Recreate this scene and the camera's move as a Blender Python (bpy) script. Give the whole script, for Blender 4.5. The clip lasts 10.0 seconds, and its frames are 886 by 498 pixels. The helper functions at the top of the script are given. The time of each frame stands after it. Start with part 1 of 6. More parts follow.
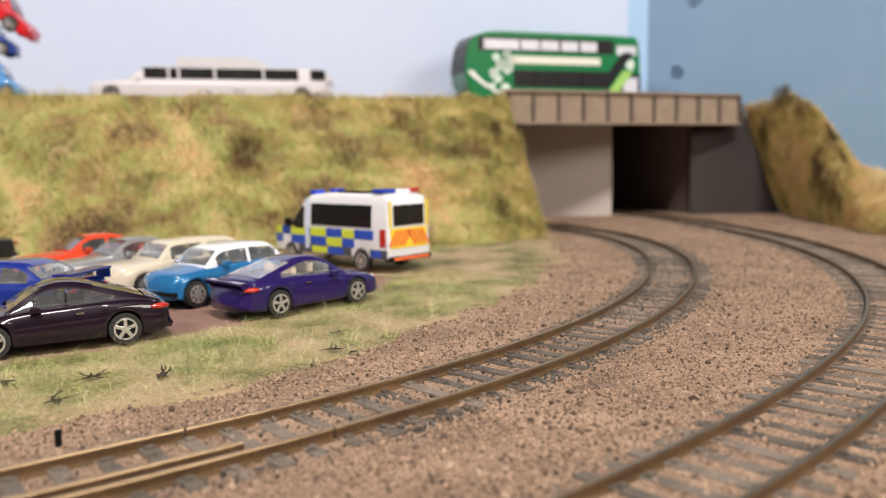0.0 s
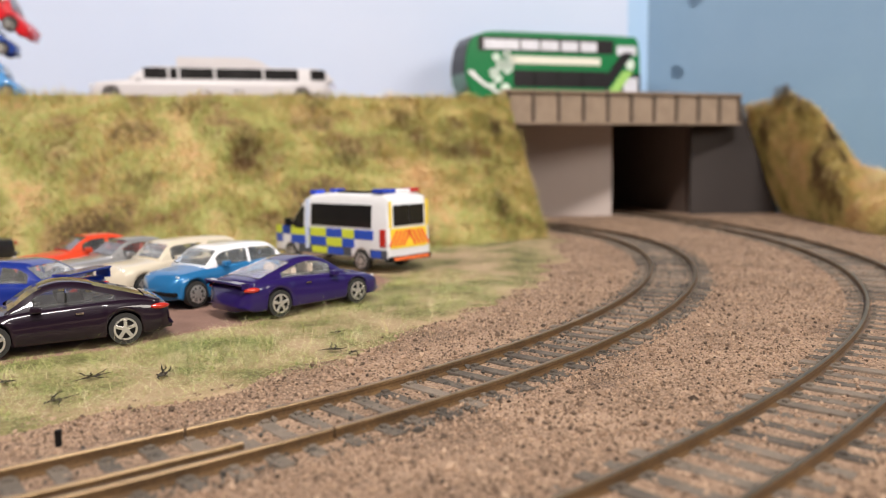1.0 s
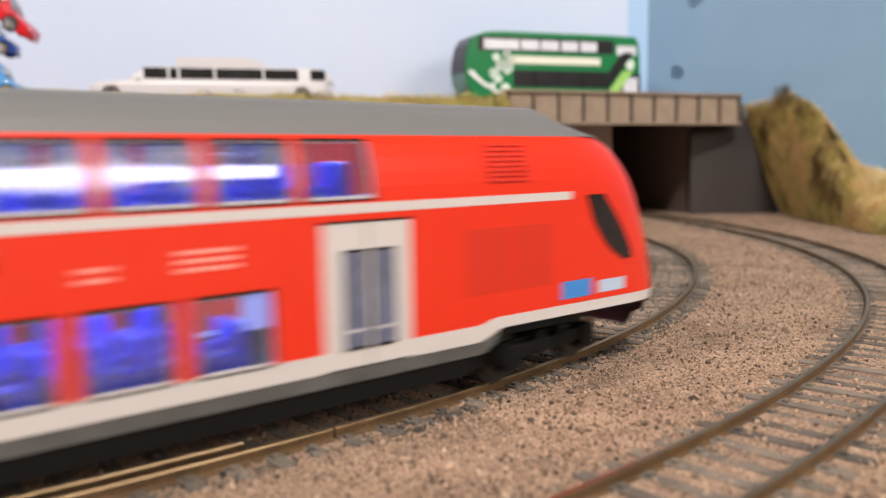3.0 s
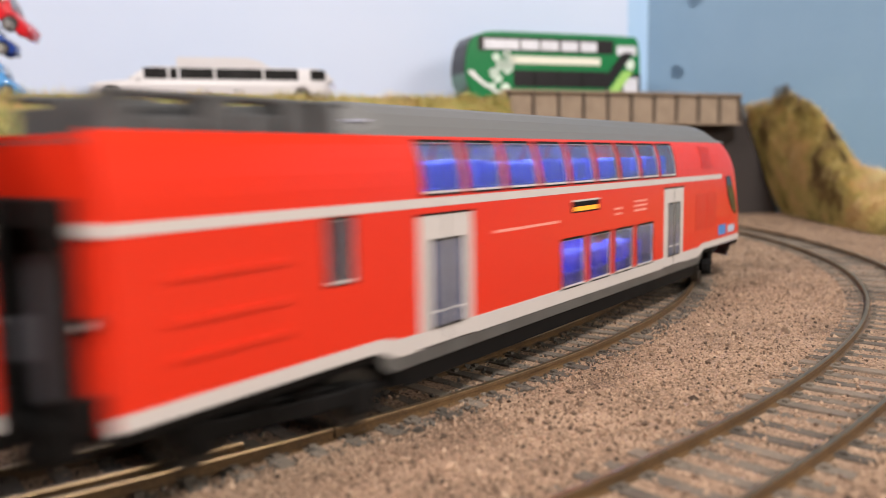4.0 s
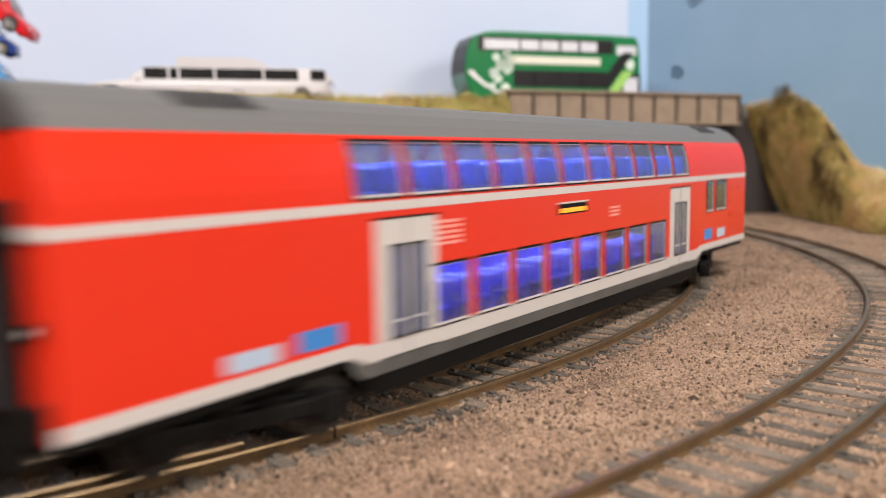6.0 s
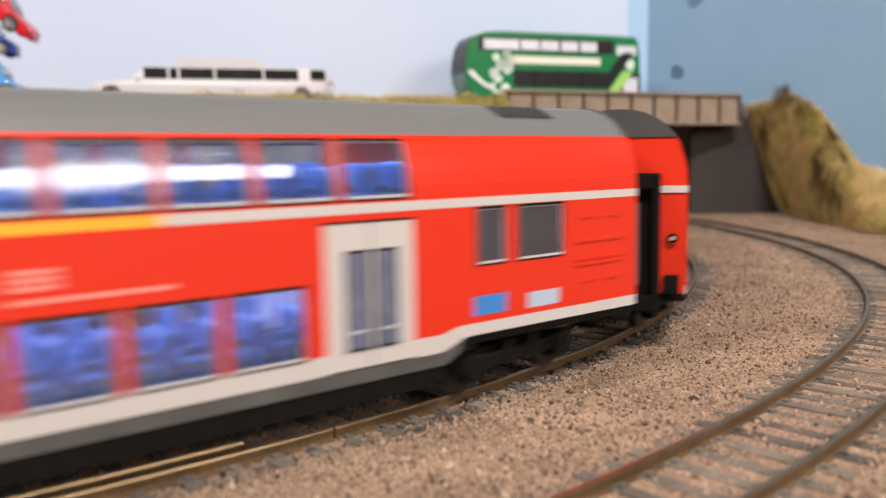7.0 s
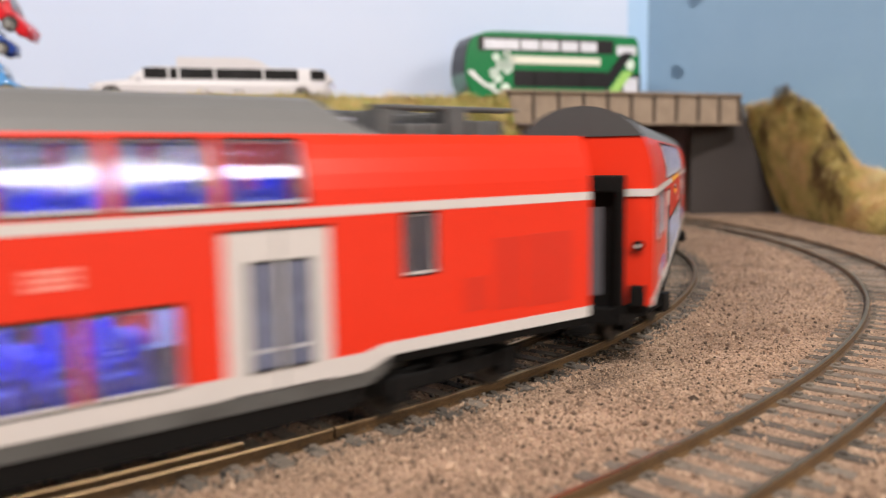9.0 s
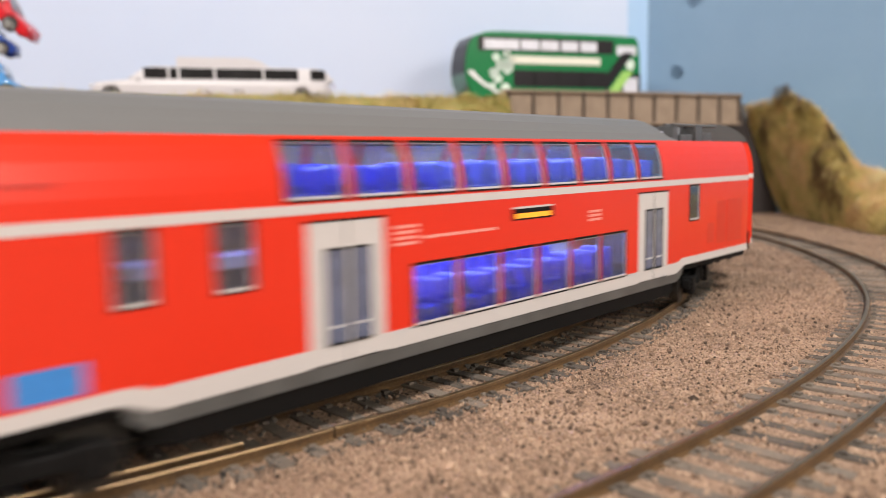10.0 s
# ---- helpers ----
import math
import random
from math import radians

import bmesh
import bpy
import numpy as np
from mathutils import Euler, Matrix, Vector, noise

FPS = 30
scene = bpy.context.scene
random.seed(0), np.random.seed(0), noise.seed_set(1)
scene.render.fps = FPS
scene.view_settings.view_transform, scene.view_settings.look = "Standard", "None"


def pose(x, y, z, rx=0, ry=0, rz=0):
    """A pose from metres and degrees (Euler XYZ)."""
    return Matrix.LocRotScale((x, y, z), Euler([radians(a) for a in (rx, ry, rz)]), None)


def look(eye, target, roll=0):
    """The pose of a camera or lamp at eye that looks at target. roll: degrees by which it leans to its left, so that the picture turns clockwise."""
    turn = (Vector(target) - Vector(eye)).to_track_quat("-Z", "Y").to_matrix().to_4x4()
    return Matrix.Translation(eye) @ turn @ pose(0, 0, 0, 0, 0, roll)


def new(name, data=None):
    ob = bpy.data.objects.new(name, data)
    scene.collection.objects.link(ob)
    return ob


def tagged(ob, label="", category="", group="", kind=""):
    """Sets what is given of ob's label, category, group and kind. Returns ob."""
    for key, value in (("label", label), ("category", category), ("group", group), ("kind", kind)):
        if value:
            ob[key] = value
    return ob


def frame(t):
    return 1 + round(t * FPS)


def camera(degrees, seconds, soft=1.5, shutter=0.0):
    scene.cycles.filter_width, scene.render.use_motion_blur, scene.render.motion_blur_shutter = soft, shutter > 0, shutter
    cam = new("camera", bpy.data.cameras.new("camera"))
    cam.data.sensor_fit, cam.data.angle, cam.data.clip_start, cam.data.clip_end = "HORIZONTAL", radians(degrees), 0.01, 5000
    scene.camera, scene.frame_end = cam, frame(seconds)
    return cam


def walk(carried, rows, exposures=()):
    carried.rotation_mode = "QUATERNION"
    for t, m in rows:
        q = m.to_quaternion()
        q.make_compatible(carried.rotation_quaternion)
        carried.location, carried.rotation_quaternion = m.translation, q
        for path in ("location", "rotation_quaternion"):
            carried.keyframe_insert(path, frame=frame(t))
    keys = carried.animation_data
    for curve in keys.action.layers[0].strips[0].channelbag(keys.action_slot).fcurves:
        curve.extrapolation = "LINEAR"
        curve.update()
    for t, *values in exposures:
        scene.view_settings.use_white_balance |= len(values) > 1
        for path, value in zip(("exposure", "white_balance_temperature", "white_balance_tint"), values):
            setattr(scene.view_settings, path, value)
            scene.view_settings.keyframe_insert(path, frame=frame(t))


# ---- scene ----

# ======== camera ========
EYE = (0.0, 0.0, 0.04664)
cam = camera(57.72, 10.0, soft=1.0, shutter=0.85)
cam.data.dof.use_dof = True
cam.data.dof.focus_distance = 0.195
cam.data.dof.aperture_fstop = 15.5
VIEW = look(EYE, (0.0, 1.0, EYE[2] - 0.11220), -0.914)
walk(cam, [(0.0, VIEW), (10.0, VIEW)], exposures=[(0.0, 0.0), (10.0, 0.0)])

# ======== light ========
world = bpy.data.worlds.new("room_air")
scene.world = world
world.use_nodes = True
world.node_tree.nodes["Background"].inputs[0].default_value = (0.75, 0.8, 0.9, 1)
world.node_tree.nodes["Background"].inputs[1].default_value = 0.25


def area_lamp(name, eye, target, w, h, power, colour, shape="RECTANGLE"):
    d = bpy.data.lights.new(name, "AREA")
    d.shape, d.size, d.size_y, d.energy, d.color = shape, w, h, power, colour
    ob = new(name, d)
    ob.matrix_world = look(eye, target)
    return ob


area_lamp("wall_lamp_light", (1.30, -0.86, 0.74), (0.05, 0.35, 0.03), 0.95, 0.56, 17.5, (1.0, 0.92, 0.82), "ELLIPSE")
area_lamp("ceiling_lamp_light", (0.22, -0.62, 1.36), (0.0, 0.35, 0), 0.45, 0.30, 41.0, (1.0, 0.94, 0.89))
area_lamp("ceiling_lamp_light", (-1.05, -0.55, 1.20), (0.1, 0.45, 0), 0.30, 0.30, 15.5, (1.0, 0.93, 0.86))

# ======== materials ========


def nodes_of(name):
    m = bpy.data.materials.new(name)
    m.use_nodes = True
    nt = m.node_tree
    return m, nt, nt.nodes["Principled BSDF"]


def link(nt, a, b):
    nt.links.new(a, b)


def mat(name, colour, rough=0.5, metal=0.0, var=0.12, scale=400.0, bump=0.0, coat=0.0, emit=None, power=0.0, fine=4000.0, spec=0.5):
    """A painted or plain surface with variation at two scales."""
    m, nt, p = nodes_of(name)
    p.inputs["Roughness"].default_value = rough
    p.inputs["Metallic"].default_value = metal
    p.inputs["Coat Weight"].default_value = coat
    p.inputs["Coat Roughness"].default_value = 0.08
    p.inputs["Specular IOR Level"].default_value = spec
    co = nt.nodes.new("ShaderNodeTexCoord")
    n1 = nt.nodes.new("ShaderNodeTexNoise")
    n1.inputs["Scale"].default_value, n1.inputs["Detail"].default_value = scale, 5
    n2 = nt.nodes.new("ShaderNodeTexNoise")
    n2.inputs["Scale"].default_value, n2.inputs["Detail"].default_value = fine, 3
    for n in (n1, n2):
        link(nt, co.outputs["Object"], n.inputs["Vector"])
    mx = nt.nodes.new("ShaderNodeMix")
    mx.data_type = "RGBA"
    lo = tuple(c * (1 - var) for c in colour)
    hi = tuple(min(1.0, c * (1 + var)) for c in colour)
    mx.inputs[6].default_value, mx.inputs[7].default_value = (*lo, 1), (*hi, 1)
    ad = nt.nodes.new("ShaderNodeMath")
    ad.operation = "MULTIPLY_ADD"
    ad.inputs[1].default_value = 0.35
    link(nt, n2.outputs["Fac"], ad.inputs[0])
    sc = nt.nodes.new("ShaderNodeMath")
    sc.operation = "MULTIPLY"
    sc.inputs[1].default_value = 0.65
    link(nt, n1.outputs["Fac"], sc.inputs[0])
    link(nt, sc.outputs[0], ad.inputs[2])
    link(nt, ad.outputs[0], mx.inputs[0])
    link(nt, mx.outputs[2], p.inputs["Base Color"])
    rr = nt.nodes.new("ShaderNodeMapRange")
    rr.inputs["To Min"].default_value, rr.inputs["To Max"].default_value = max(rough - 0.07, 0.02), min(rough + 0.07, 1)
    link(nt, n1.outputs["Fac"], rr.inputs["Value"])
    link(nt, rr.outputs[0], p.inputs["Roughness"])
    if bump:
        b = nt.nodes.new("ShaderNodeBump")
        b.inputs["Strength"].default_value, b.inputs["Distance"].default_value = bump, 0.0003
        link(nt, n2.outputs["Fac"], b.inputs["Height"])
        link(nt, b.outputs[0], p.inputs["Normal"])
    if emit:
        p.inputs["Emission Color"].default_value, p.inputs["Emission Strength"].default_value = (*emit, 1), power
    return m


def ramp_mat(name, stops, rough=0.9, scales=(60.0, 900.0), mixw=0.5, bump=0.6, island=0.0, piece=0.0, dist=0.0004, sheen=0.0):
    """A natural surface: colours from a ramp over noise of two sizes, with relief; island/piece: random shift per piece."""
    m, nt, p = nodes_of(name)
    p.inputs["Roughness"].default_value = rough
    co = nt.nodes.new("ShaderNodeTexCoord")
    ns = []
    for s in scales:
        n = nt.nodes.new("ShaderNodeTexNoise")
        n.inputs["Scale"].default_value, n.inputs["Detail"].default_value, n.inputs["Roughness"].default_value = s, 6, 0.6
        link(nt, co.outputs["Object"], n.inputs["Vector"])
        ns.append(n)
    mx = nt.nodes.new("ShaderNodeMix")
    mx.inputs[0].default_value = mixw
    link(nt, ns[0].outputs["Fac"], mx.inputs[2])
    link(nt, ns[1].outputs["Fac"], mx.inputs[3])
    val = mx.outputs[0]
    if island or piece:
        g = nt.nodes.new("ShaderNodeNewGeometry" if island else "ShaderNodeObjectInfo")
        m2 = nt.nodes.new("ShaderNodeMix")
        m2.inputs[0].default_value = island or piece
        link(nt, val, m2.inputs[2])
        link(nt, g.outputs["Random Per Island" if island else "Random"], m2.inputs[3])
        val = m2.outputs[0]
    r = nt.nodes.new("ShaderNodeValToRGB")
    while len(r.color_ramp.elements) < len(stops):
        r.color_ramp.elements.new(0.5)
    for e, (pos, c) in zip(r.color_ramp.elements, stops):
        e.position, e.color = pos, (*c, 1)
    link(nt, val, r.inputs[0])
    link(nt, r.outputs[0], p.inputs["Base Color"])
    if bump:
        b = nt.nodes.new("ShaderNodeBump")
        b.inputs["Strength"].default_value, b.inputs["Distance"].default_value = bump, dist
        link(nt, ns[1].outputs["Fac"], b.inputs["Height"])
        link(nt, b.outputs[0], p.inputs["Normal"])
    return m


def glass_mat(name, tint=(0.9, 0.95, 1.0), rough=0.02, haze=1.0, ior=1.4):
    m, nt, p = nodes_of(name)
    p.inputs["Base Color"].default_value = (*tint, 1)
    p.inputs["Roughness"].default_value = rough
    p.inputs["Transmission Weight"].default_value = haze
    p.inputs["IOR"].default_value = ior
    return m


M = {}
M["ballast"] = ramp_mat("ballast_sand", [(0.37, (0.045, 0.028, 0.019)), (0.45, (0.21, 0.136, 0.091)), (0.54, (0.355, 0.235, 0.159)), (0.64, (0.51, 0.36, 0.255))], scales=(38.0, 1700.0), mixw=0.65, bump=1.0)
M["grain"] = ramp_mat("ballast_grain", [(0.12, (0.03, 0.020, 0.014)), (0.35, (0.19, 0.124, 0.084)), (0.65, (0.375, 0.25, 0.170)), (0.92, (0.50, 0.36, 0.255))], scales=(30.0, 3000.0), island=0.7, bump=0.2)
M["dark_grain"] = ramp_mat("coal_grain", [(0.1, (0.025, 0.022, 0.02)), (0.6, (0.10, 0.085, 0.07)), (0.95, (0.22, 0.18, 0.145))], scales=(40.0, 3000.0), island=0.6, bump=0.2, rough=0.7)
M["sleeper"] = ramp_mat("sleeper_plastic", [(0.3, (0.055, 0.045, 0.037)), (0.5, (0.145, 0.118, 0.095)), (0.72, (0.26, 0.205, 0.16))], scales=(160.0, 2200.0), piece=0.25, bump=0.6, rough=0.85)
M["rail_side"] = ramp_mat("rusty_rail", [(0.3, (0.035, 0.020, 0.011)), (0.55, (0.125, 0.070, 0.030)), (0.8, (0.25, 0.15, 0.066))], scales=(80.0, 1500.0), bump=0.2, rough=0.45)
M["rail_top"] = mat("worn_rail_head", (0.44, 0.31, 0.185), rough=0.38, metal=1.0, var=0.4, scale=160)
M["earth"] = ramp_mat("bank_earth", [(0.38, (0.11, 0.07, 0.03)), (0.44, (0.35, 0.24, 0.105)), (0.49, (0.32, 0.34, 0.10)), (0.54, (0.49, 0.43, 0.18)), (0.60, (0.60, 0.38, 0.19))], scales=(24.0, 700.0), mixw=0.2, bump=1.0, dist=0.0015)
M["carpark"] = ramp_mat("brown_carpark", [(0.3, (0.16, 0.085, 0.065)), (0.55, (0.25, 0.145, 0.11)), (0.8, (0.34, 0.215, 0.165))], scales=(60.0, 1500.0), bump=0.3)
M["grass"] = ramp_mat("grass_fibre", [(0.36, (0.14, 0.19, 0.04)), (0.42, (0.31, 0.38, 0.09)), (0.49, (0.48, 0.52, 0.18)), (0.54, (0.54, 0.48, 0.22)), (0.64, (0.76, 0.65, 0.42))], scales=(40.0, 500.0), mixw=0.2, island=0.30, bump=0.0, rough=0.4)
M["verge"] = ramp_mat("verge_earth", [(0.38, (0.10, 0.085, 0.035)), (0.45, (0.19, 0.17, 0.065)), (0.52, (0.32, 0.235, 0.13)), (0.62, (0.42, 0.30, 0.19))], scales=(40.0, 900.0), mixw=0.3, bump=0.8)
M["bank_grass"] = ramp_mat("bank_fibre", [(0.39, (0.13, 0.068, 0.026)), (0.43, (0.44, 0.26, 0.10)), (0.465, (0.27, 0.30, 0.07)), (0.495, (0.46, 0.49, 0.15)), (0.53, (0.72, 0.43, 0.19)), (0.565, (0.47, 0.48, 0.15)), (0.61, (0.80, 0.58, 0.31))], scales=(21.0, 70.0), mixw=0.3, island=0.10, bump=0.0, rough=0.6)
M["dry_grass"] = ramp_mat("dry_bank_fibre", [(0.40, (0.15, 0.08, 0.03)), (0.44, (0.52, 0.34, 0.14)), (0.48, (0.60, 0.56, 0.20)), (0.53, (0.80, 0.60, 0.28)), (0.57, (0.72, 0.45, 0.22)), (0.63, (0.85, 0.72, 0.42))], scales=(22.0, 70.0), mixw=0.3, island=0.10, bump=0.0, rough=0.6)
M["girder"] = ramp_mat("weathered_girder", [(0.3, (0.20, 0.145, 0.105)), (0.55, (0.30, 0.225, 0.165)), (0.8, (0.40, 0.31, 0.235))], scales=(90.0, 900.0), bump=0.2)
M["rib"] = mat("dark_girder_rib", (0.085, 0.062, 0.048), rough=0.85, var=0.2, scale=90)
M["tunnel"] = mat("brown_lining_card", (0.24, 0.185, 0.165), rough=0.85, var=0.2, scale=60)
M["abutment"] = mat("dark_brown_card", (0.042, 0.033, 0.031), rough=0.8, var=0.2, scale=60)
M["panel"] = mat("grey_card", (0.56, 0.48, 0.45), rough=0.8, var=0.05, scale=30)
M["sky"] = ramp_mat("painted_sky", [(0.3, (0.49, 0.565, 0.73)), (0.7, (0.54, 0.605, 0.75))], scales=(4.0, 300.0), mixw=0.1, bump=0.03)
# blue paint, also darkened in colour for the board turned from the light
M["sky_side"] = ramp_mat("blue_sky_turned_from_light", [(0.3, (0.185, 0.30, 0.445)), (0.7, (0.235, 0.355, 0.50))], scales=(5.0, 300.0), mixw=0.1, bump=0.03)
M["red"] = mat("traffic_red_paint", (0.70, 0.030, 0.0095), rough=0.36, var=0.04, coat=0.28, spec=0.3)
M["red"].node_tree.nodes["Principled BSDF"].inputs["Coat Roughness"].default_value = 0.22
# darker red stands in for shade in panel recesses and louvre lines
M["red_dark"] = mat("red_relief_shade", (0.58, 0.024, 0.008), rough=0.4, var=0.06)
M["roof"] = mat("grey_roof_paint", (0.145, 0.142, 0.142), rough=0.5, var=0.1)
M["white"] = mat("light_grey_paint", (0.58, 0.54, 0.525), rough=0.4, var=0.07)
M["skirt"] = mat("grey_skirt", (0.10, 0.10, 0.098), rough=0.35, var=0.9, scale=130)
M["black"] = mat("black_plastic", (0.006, 0.0055, 0.0055), rough=0.6, var=0.2, spec=0.15)
M["wood"] = mat("painted_board", (0.45, 0.38, 0.3), rough=0.7, var=0.15, scale=20)
M["plaster"] = mat("plaster", (0.17, 0.165, 0.16), rough=0.9, var=0.04, scale=6)
M["pane"] = glass_mat("coach_pane", (0.70, 0.77, 1.0), rough=0.05, haze=0.97, ior=1.65)
M["rim"] = mat("bright_window_rim", (0.62, 0.62, 0.66), rough=0.3, metal=0.3)
M["daub"] = mat("deeper_blue_paint", (0.178, 0.29, 0.435), rough=0.8)
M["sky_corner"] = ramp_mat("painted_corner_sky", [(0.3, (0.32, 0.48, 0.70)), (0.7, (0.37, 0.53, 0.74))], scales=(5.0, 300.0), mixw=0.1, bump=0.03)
M["cab_glass"] = mat("dark_cab_glass", (0.008, 0.008, 0.011), rough=0.06, var=0.1, coat=0.15)
M["seat"] = mat("blue_seat", (0.014, 0.022, 0.46), rough=0.4, var=0.55, scale=180)
M["seat_light"] = mat("pale_blue_seat", (0.055, 0.17, 0.32), rough=0.4, var=0.55, scale=180)
M["inner"] = mat("coach_lining", (0.45, 0.45, 0.55), rough=0.6)
M["strip"] = mat("cool_led_strip", (0.8, 0.85, 1.0), emit=(0.40, 0.50, 1.0), power=32.0)
M["display"] = mat("amber_display", (0.5, 0.2, 0.02), emit=(1.0, 0.36, 0.02), power=1.1)
M["blue_mark"] = mat("blue_sign", (0.045, 0.22, 0.58), rough=0.4, var=0.3, scale=600)
M["pale_mark"] = mat("pale_sign", (0.42, 0.52, 0.66), rough=0.4, var=0.2, scale=600)
M["print"] = mat("pale_print", (0.82, 0.36, 0.30), rough=0.5)
M["yellow"] = mat("first_class_yellow", (0.90, 0.42, 0.03), rough=0.4, var=0.04)

# ======== mesh helpers ========


def mesh_ob(name, verts, faces, material, parent=None, smooth=False, label=""):
    me = bpy.data.meshes.new(name)
    me.from_pydata([tuple(v) for v in verts], [], [tuple(f) for f in faces])
    me.materials.append(material)
    if smooth:
        me.polygons.foreach_set("use_smooth", [True] * len(me.polygons))
    me.update()
    ob = new(name, me)
    if parent:
        ob.parent = parent
    if label:
        ob["label"] = label
    return ob


def part(name, bm, material, parent=None, label="", smooth=False):
    bmesh.ops.recalc_face_normals(bm, faces=bm.faces)
    me = bpy.data.meshes.new(name)
    bm.to_mesh(me)
    bm.free()
    me.materials.append(material)
    if smooth:
        me.polygons.foreach_set("use_smooth", [True] * len(me.polygons))
    ob = new(name, me)
    if parent:
        ob.parent = parent
    if label:
        ob["label"] = label
    return ob


def box_bm(x0, x1, y0, y1, z0, z1, bevel=0.0, bm=None, m=None):
    own = bm is None
    bm = bm or bmesh.new()
    r = bmesh.ops.create_cube(bm, size=1.0)
    t = Matrix.Translation(((x0 + x1) / 2, (y0 + y1) / 2, (z0 + z1) / 2)) @ Matrix.Diagonal((x1 - x0, y1 - y0, z1 - z0, 1))
    bmesh.ops.transform(bm, matrix=(m @ t) if m else t, verts=r["verts"])
    if bevel:
        es = list({e for v in r["verts"] for e in v.link_edges})
        bmesh.ops.bevel(bm, geom=es, offset=bevel, segments=2, affect="EDGES", profile=0.6)
    return bm


def tube_bm(r, depth, m, seg=20, bm=None, r2=None):
    bm = bm or bmesh.new()
    c = bmesh.ops.create_cone(bm, cap_ends=True, segments=seg, radius1=r, radius2=r if r2 is None else r2, depth=depth)
    bmesh.ops.transform(bm, matrix=m, verts=c["verts"])
    return bm


def thick_patch(name, grid, depth, material, parent, label=""):
    """A thin curved slab from a grid of points, its thickness along depth (a vector)."""
    bm = bmesh.new()
    rows = [[bm.verts.new(p) for p in r] for r in grid]
    back = [[bm.verts.new(Vector(p) + Vector(depth)) for p in r] for r in grid]
    for a, flip in ((rows, 0), (back, 1)):
        for i in range(len(a) - 1):
            for k in range(len(a[0]) - 1):
                bm.faces.new((a[i][k], a[i][k + 1], a[i + 1][k + 1], a[i + 1][k]))
    rim = rows[0] + [r[-1] for r in rows[1:]] + rows[-1][-2::-1] + [r[0] for r in rows[-2:0:-1]]
    rib = back[0] + [r[-1] for r in back[1:]] + back[-1][-2::-1] + [r[0] for r in back[-2:0:-1]]
    for i in range(len(rim)):
        j = (i + 1) % len(rim)
        bm.faces.new((rim[i], rim[j], rib[j], rib[i]))
    return part(name, bm, material, parent, label, smooth=False)


def empty(name, m=None):
    ob = new(name)
    ob.empty_display_size = 0.01
    if m:
        ob.matrix_basis = m
    return ob


# ======== track lines ========


def make_line(anchor, knots, bends, s_from, s_to, step=0.001):
    """A curve through the anchor (s, x, y, heading), from its bend along the way. Returns s, x, y, heading."""
    s0, x0, y0, h0 = anchor
    out = []
    for sign, end in ((-1, s_from), (1, s_to)):
        s, x, y, h = s0, x0, y0, h0
        run = [(s, x, y, h)]
        while (end - s) * sign > 1e-9:
            k = float(np.interp(s + sign * step / 2, knots, bends))
            hm = h + sign * k * step / 2
            x, y, h, s = x + sign * math.cos(hm) * step, y + sign * math.sin(hm) * step, h + sign * k * step, s + sign * step
            run.append((s, x, y, h))
        out.append(run)
    return np.array(out[0][:0:-1] + out[1])


INNER = make_line((0.4, -0.0048, 0.1627, 0.7730), [-0.3, -0.167, -0.025, 0.117, 0.258, 0.4, 0.542, 0.683, 0.825, 0.967, 1.108, 1.25], [1.0, 1.6, 3.1, 0.54, -0.75, 2.64, 2.62, 3.08, 3.51, 3.6, 3.2, 2.7], -1.1, 2.0)
OUTER = make_line((0.4, -0.0047, 0.0796, 0.6435), [0.0, 0.156, 0.312, 0.469, 0.625, 0.781, 0.938, 1.094, 1.25], [3.15, 2.48, 1.89, 1.67, 2.63, 1.94, 1.13, 0.9, 1.2], -0.5, 1.5)


def on(line, s, left=0.0):
    x, y, h = (float(np.interp(s, line[:, 0], line[:, k])) for k in (1, 2, 3))
    return x - math.sin(h) * left, y + math.cos(h) * left, h


# ======== ground ========
GROUND = -0.0022   # ballast level
PARK = -0.0006     # car park level
PLATEAU = 0.088    # top of the banks


def fbm(x, y, f, n=4):
    v, a = 0.0, 1.0
    for _ in range(n):
        v += a * noise.noise((x * f, y * f, 3.7))
        f, a = f * 2.1, a * 0.5
    return v


def left_of_inner(x, y):
    """How far (metres) a place lies to the left of the inner track's centre, and at which s."""
    d = (INNER[:, 1] - x) ** 2 + (INNER[:, 2] - y) ** 2
    d[INNER[:, 0] < 0.0] += 1.0
    d[INNER[:, 0] > 1.0] += 1.0
    i = int(d.argmin())
    h = INNER[i, 3]
    return -(x - INNER[i, 1]) * math.sin(h) + (y - INNER[i, 2]) * math.cos(h), INNER[i, 0]


def grass_edge(s):
    return float(np.interp(s, [0.25, 0.326, 0.37, 0.40, 0.436, 0.485, 0.605, 0.70, 0.80], [0.036, 0.034, 0.030, 0.033, 0.042, 0.045, 0.054, 0.044, 0.026]))


def ground_z(x, y):
    """Ballast plain, rising over the verge to the car park."""
    z = GROUND + 0.00035 * fbm(x, y, 90)
    if -0.6 < x < 0.16 and y > 0.05:
        off, s = left_of_inner(x, y)
        e = grass_edge(s)
        k = min(max((off - e) / 0.030, 0.0), 1.0)
        z += (PARK - GROUND) * (k * k * (3 - 2 * k)) + 0.0005 * k * fbm(x, y, 60, 2)
    return z


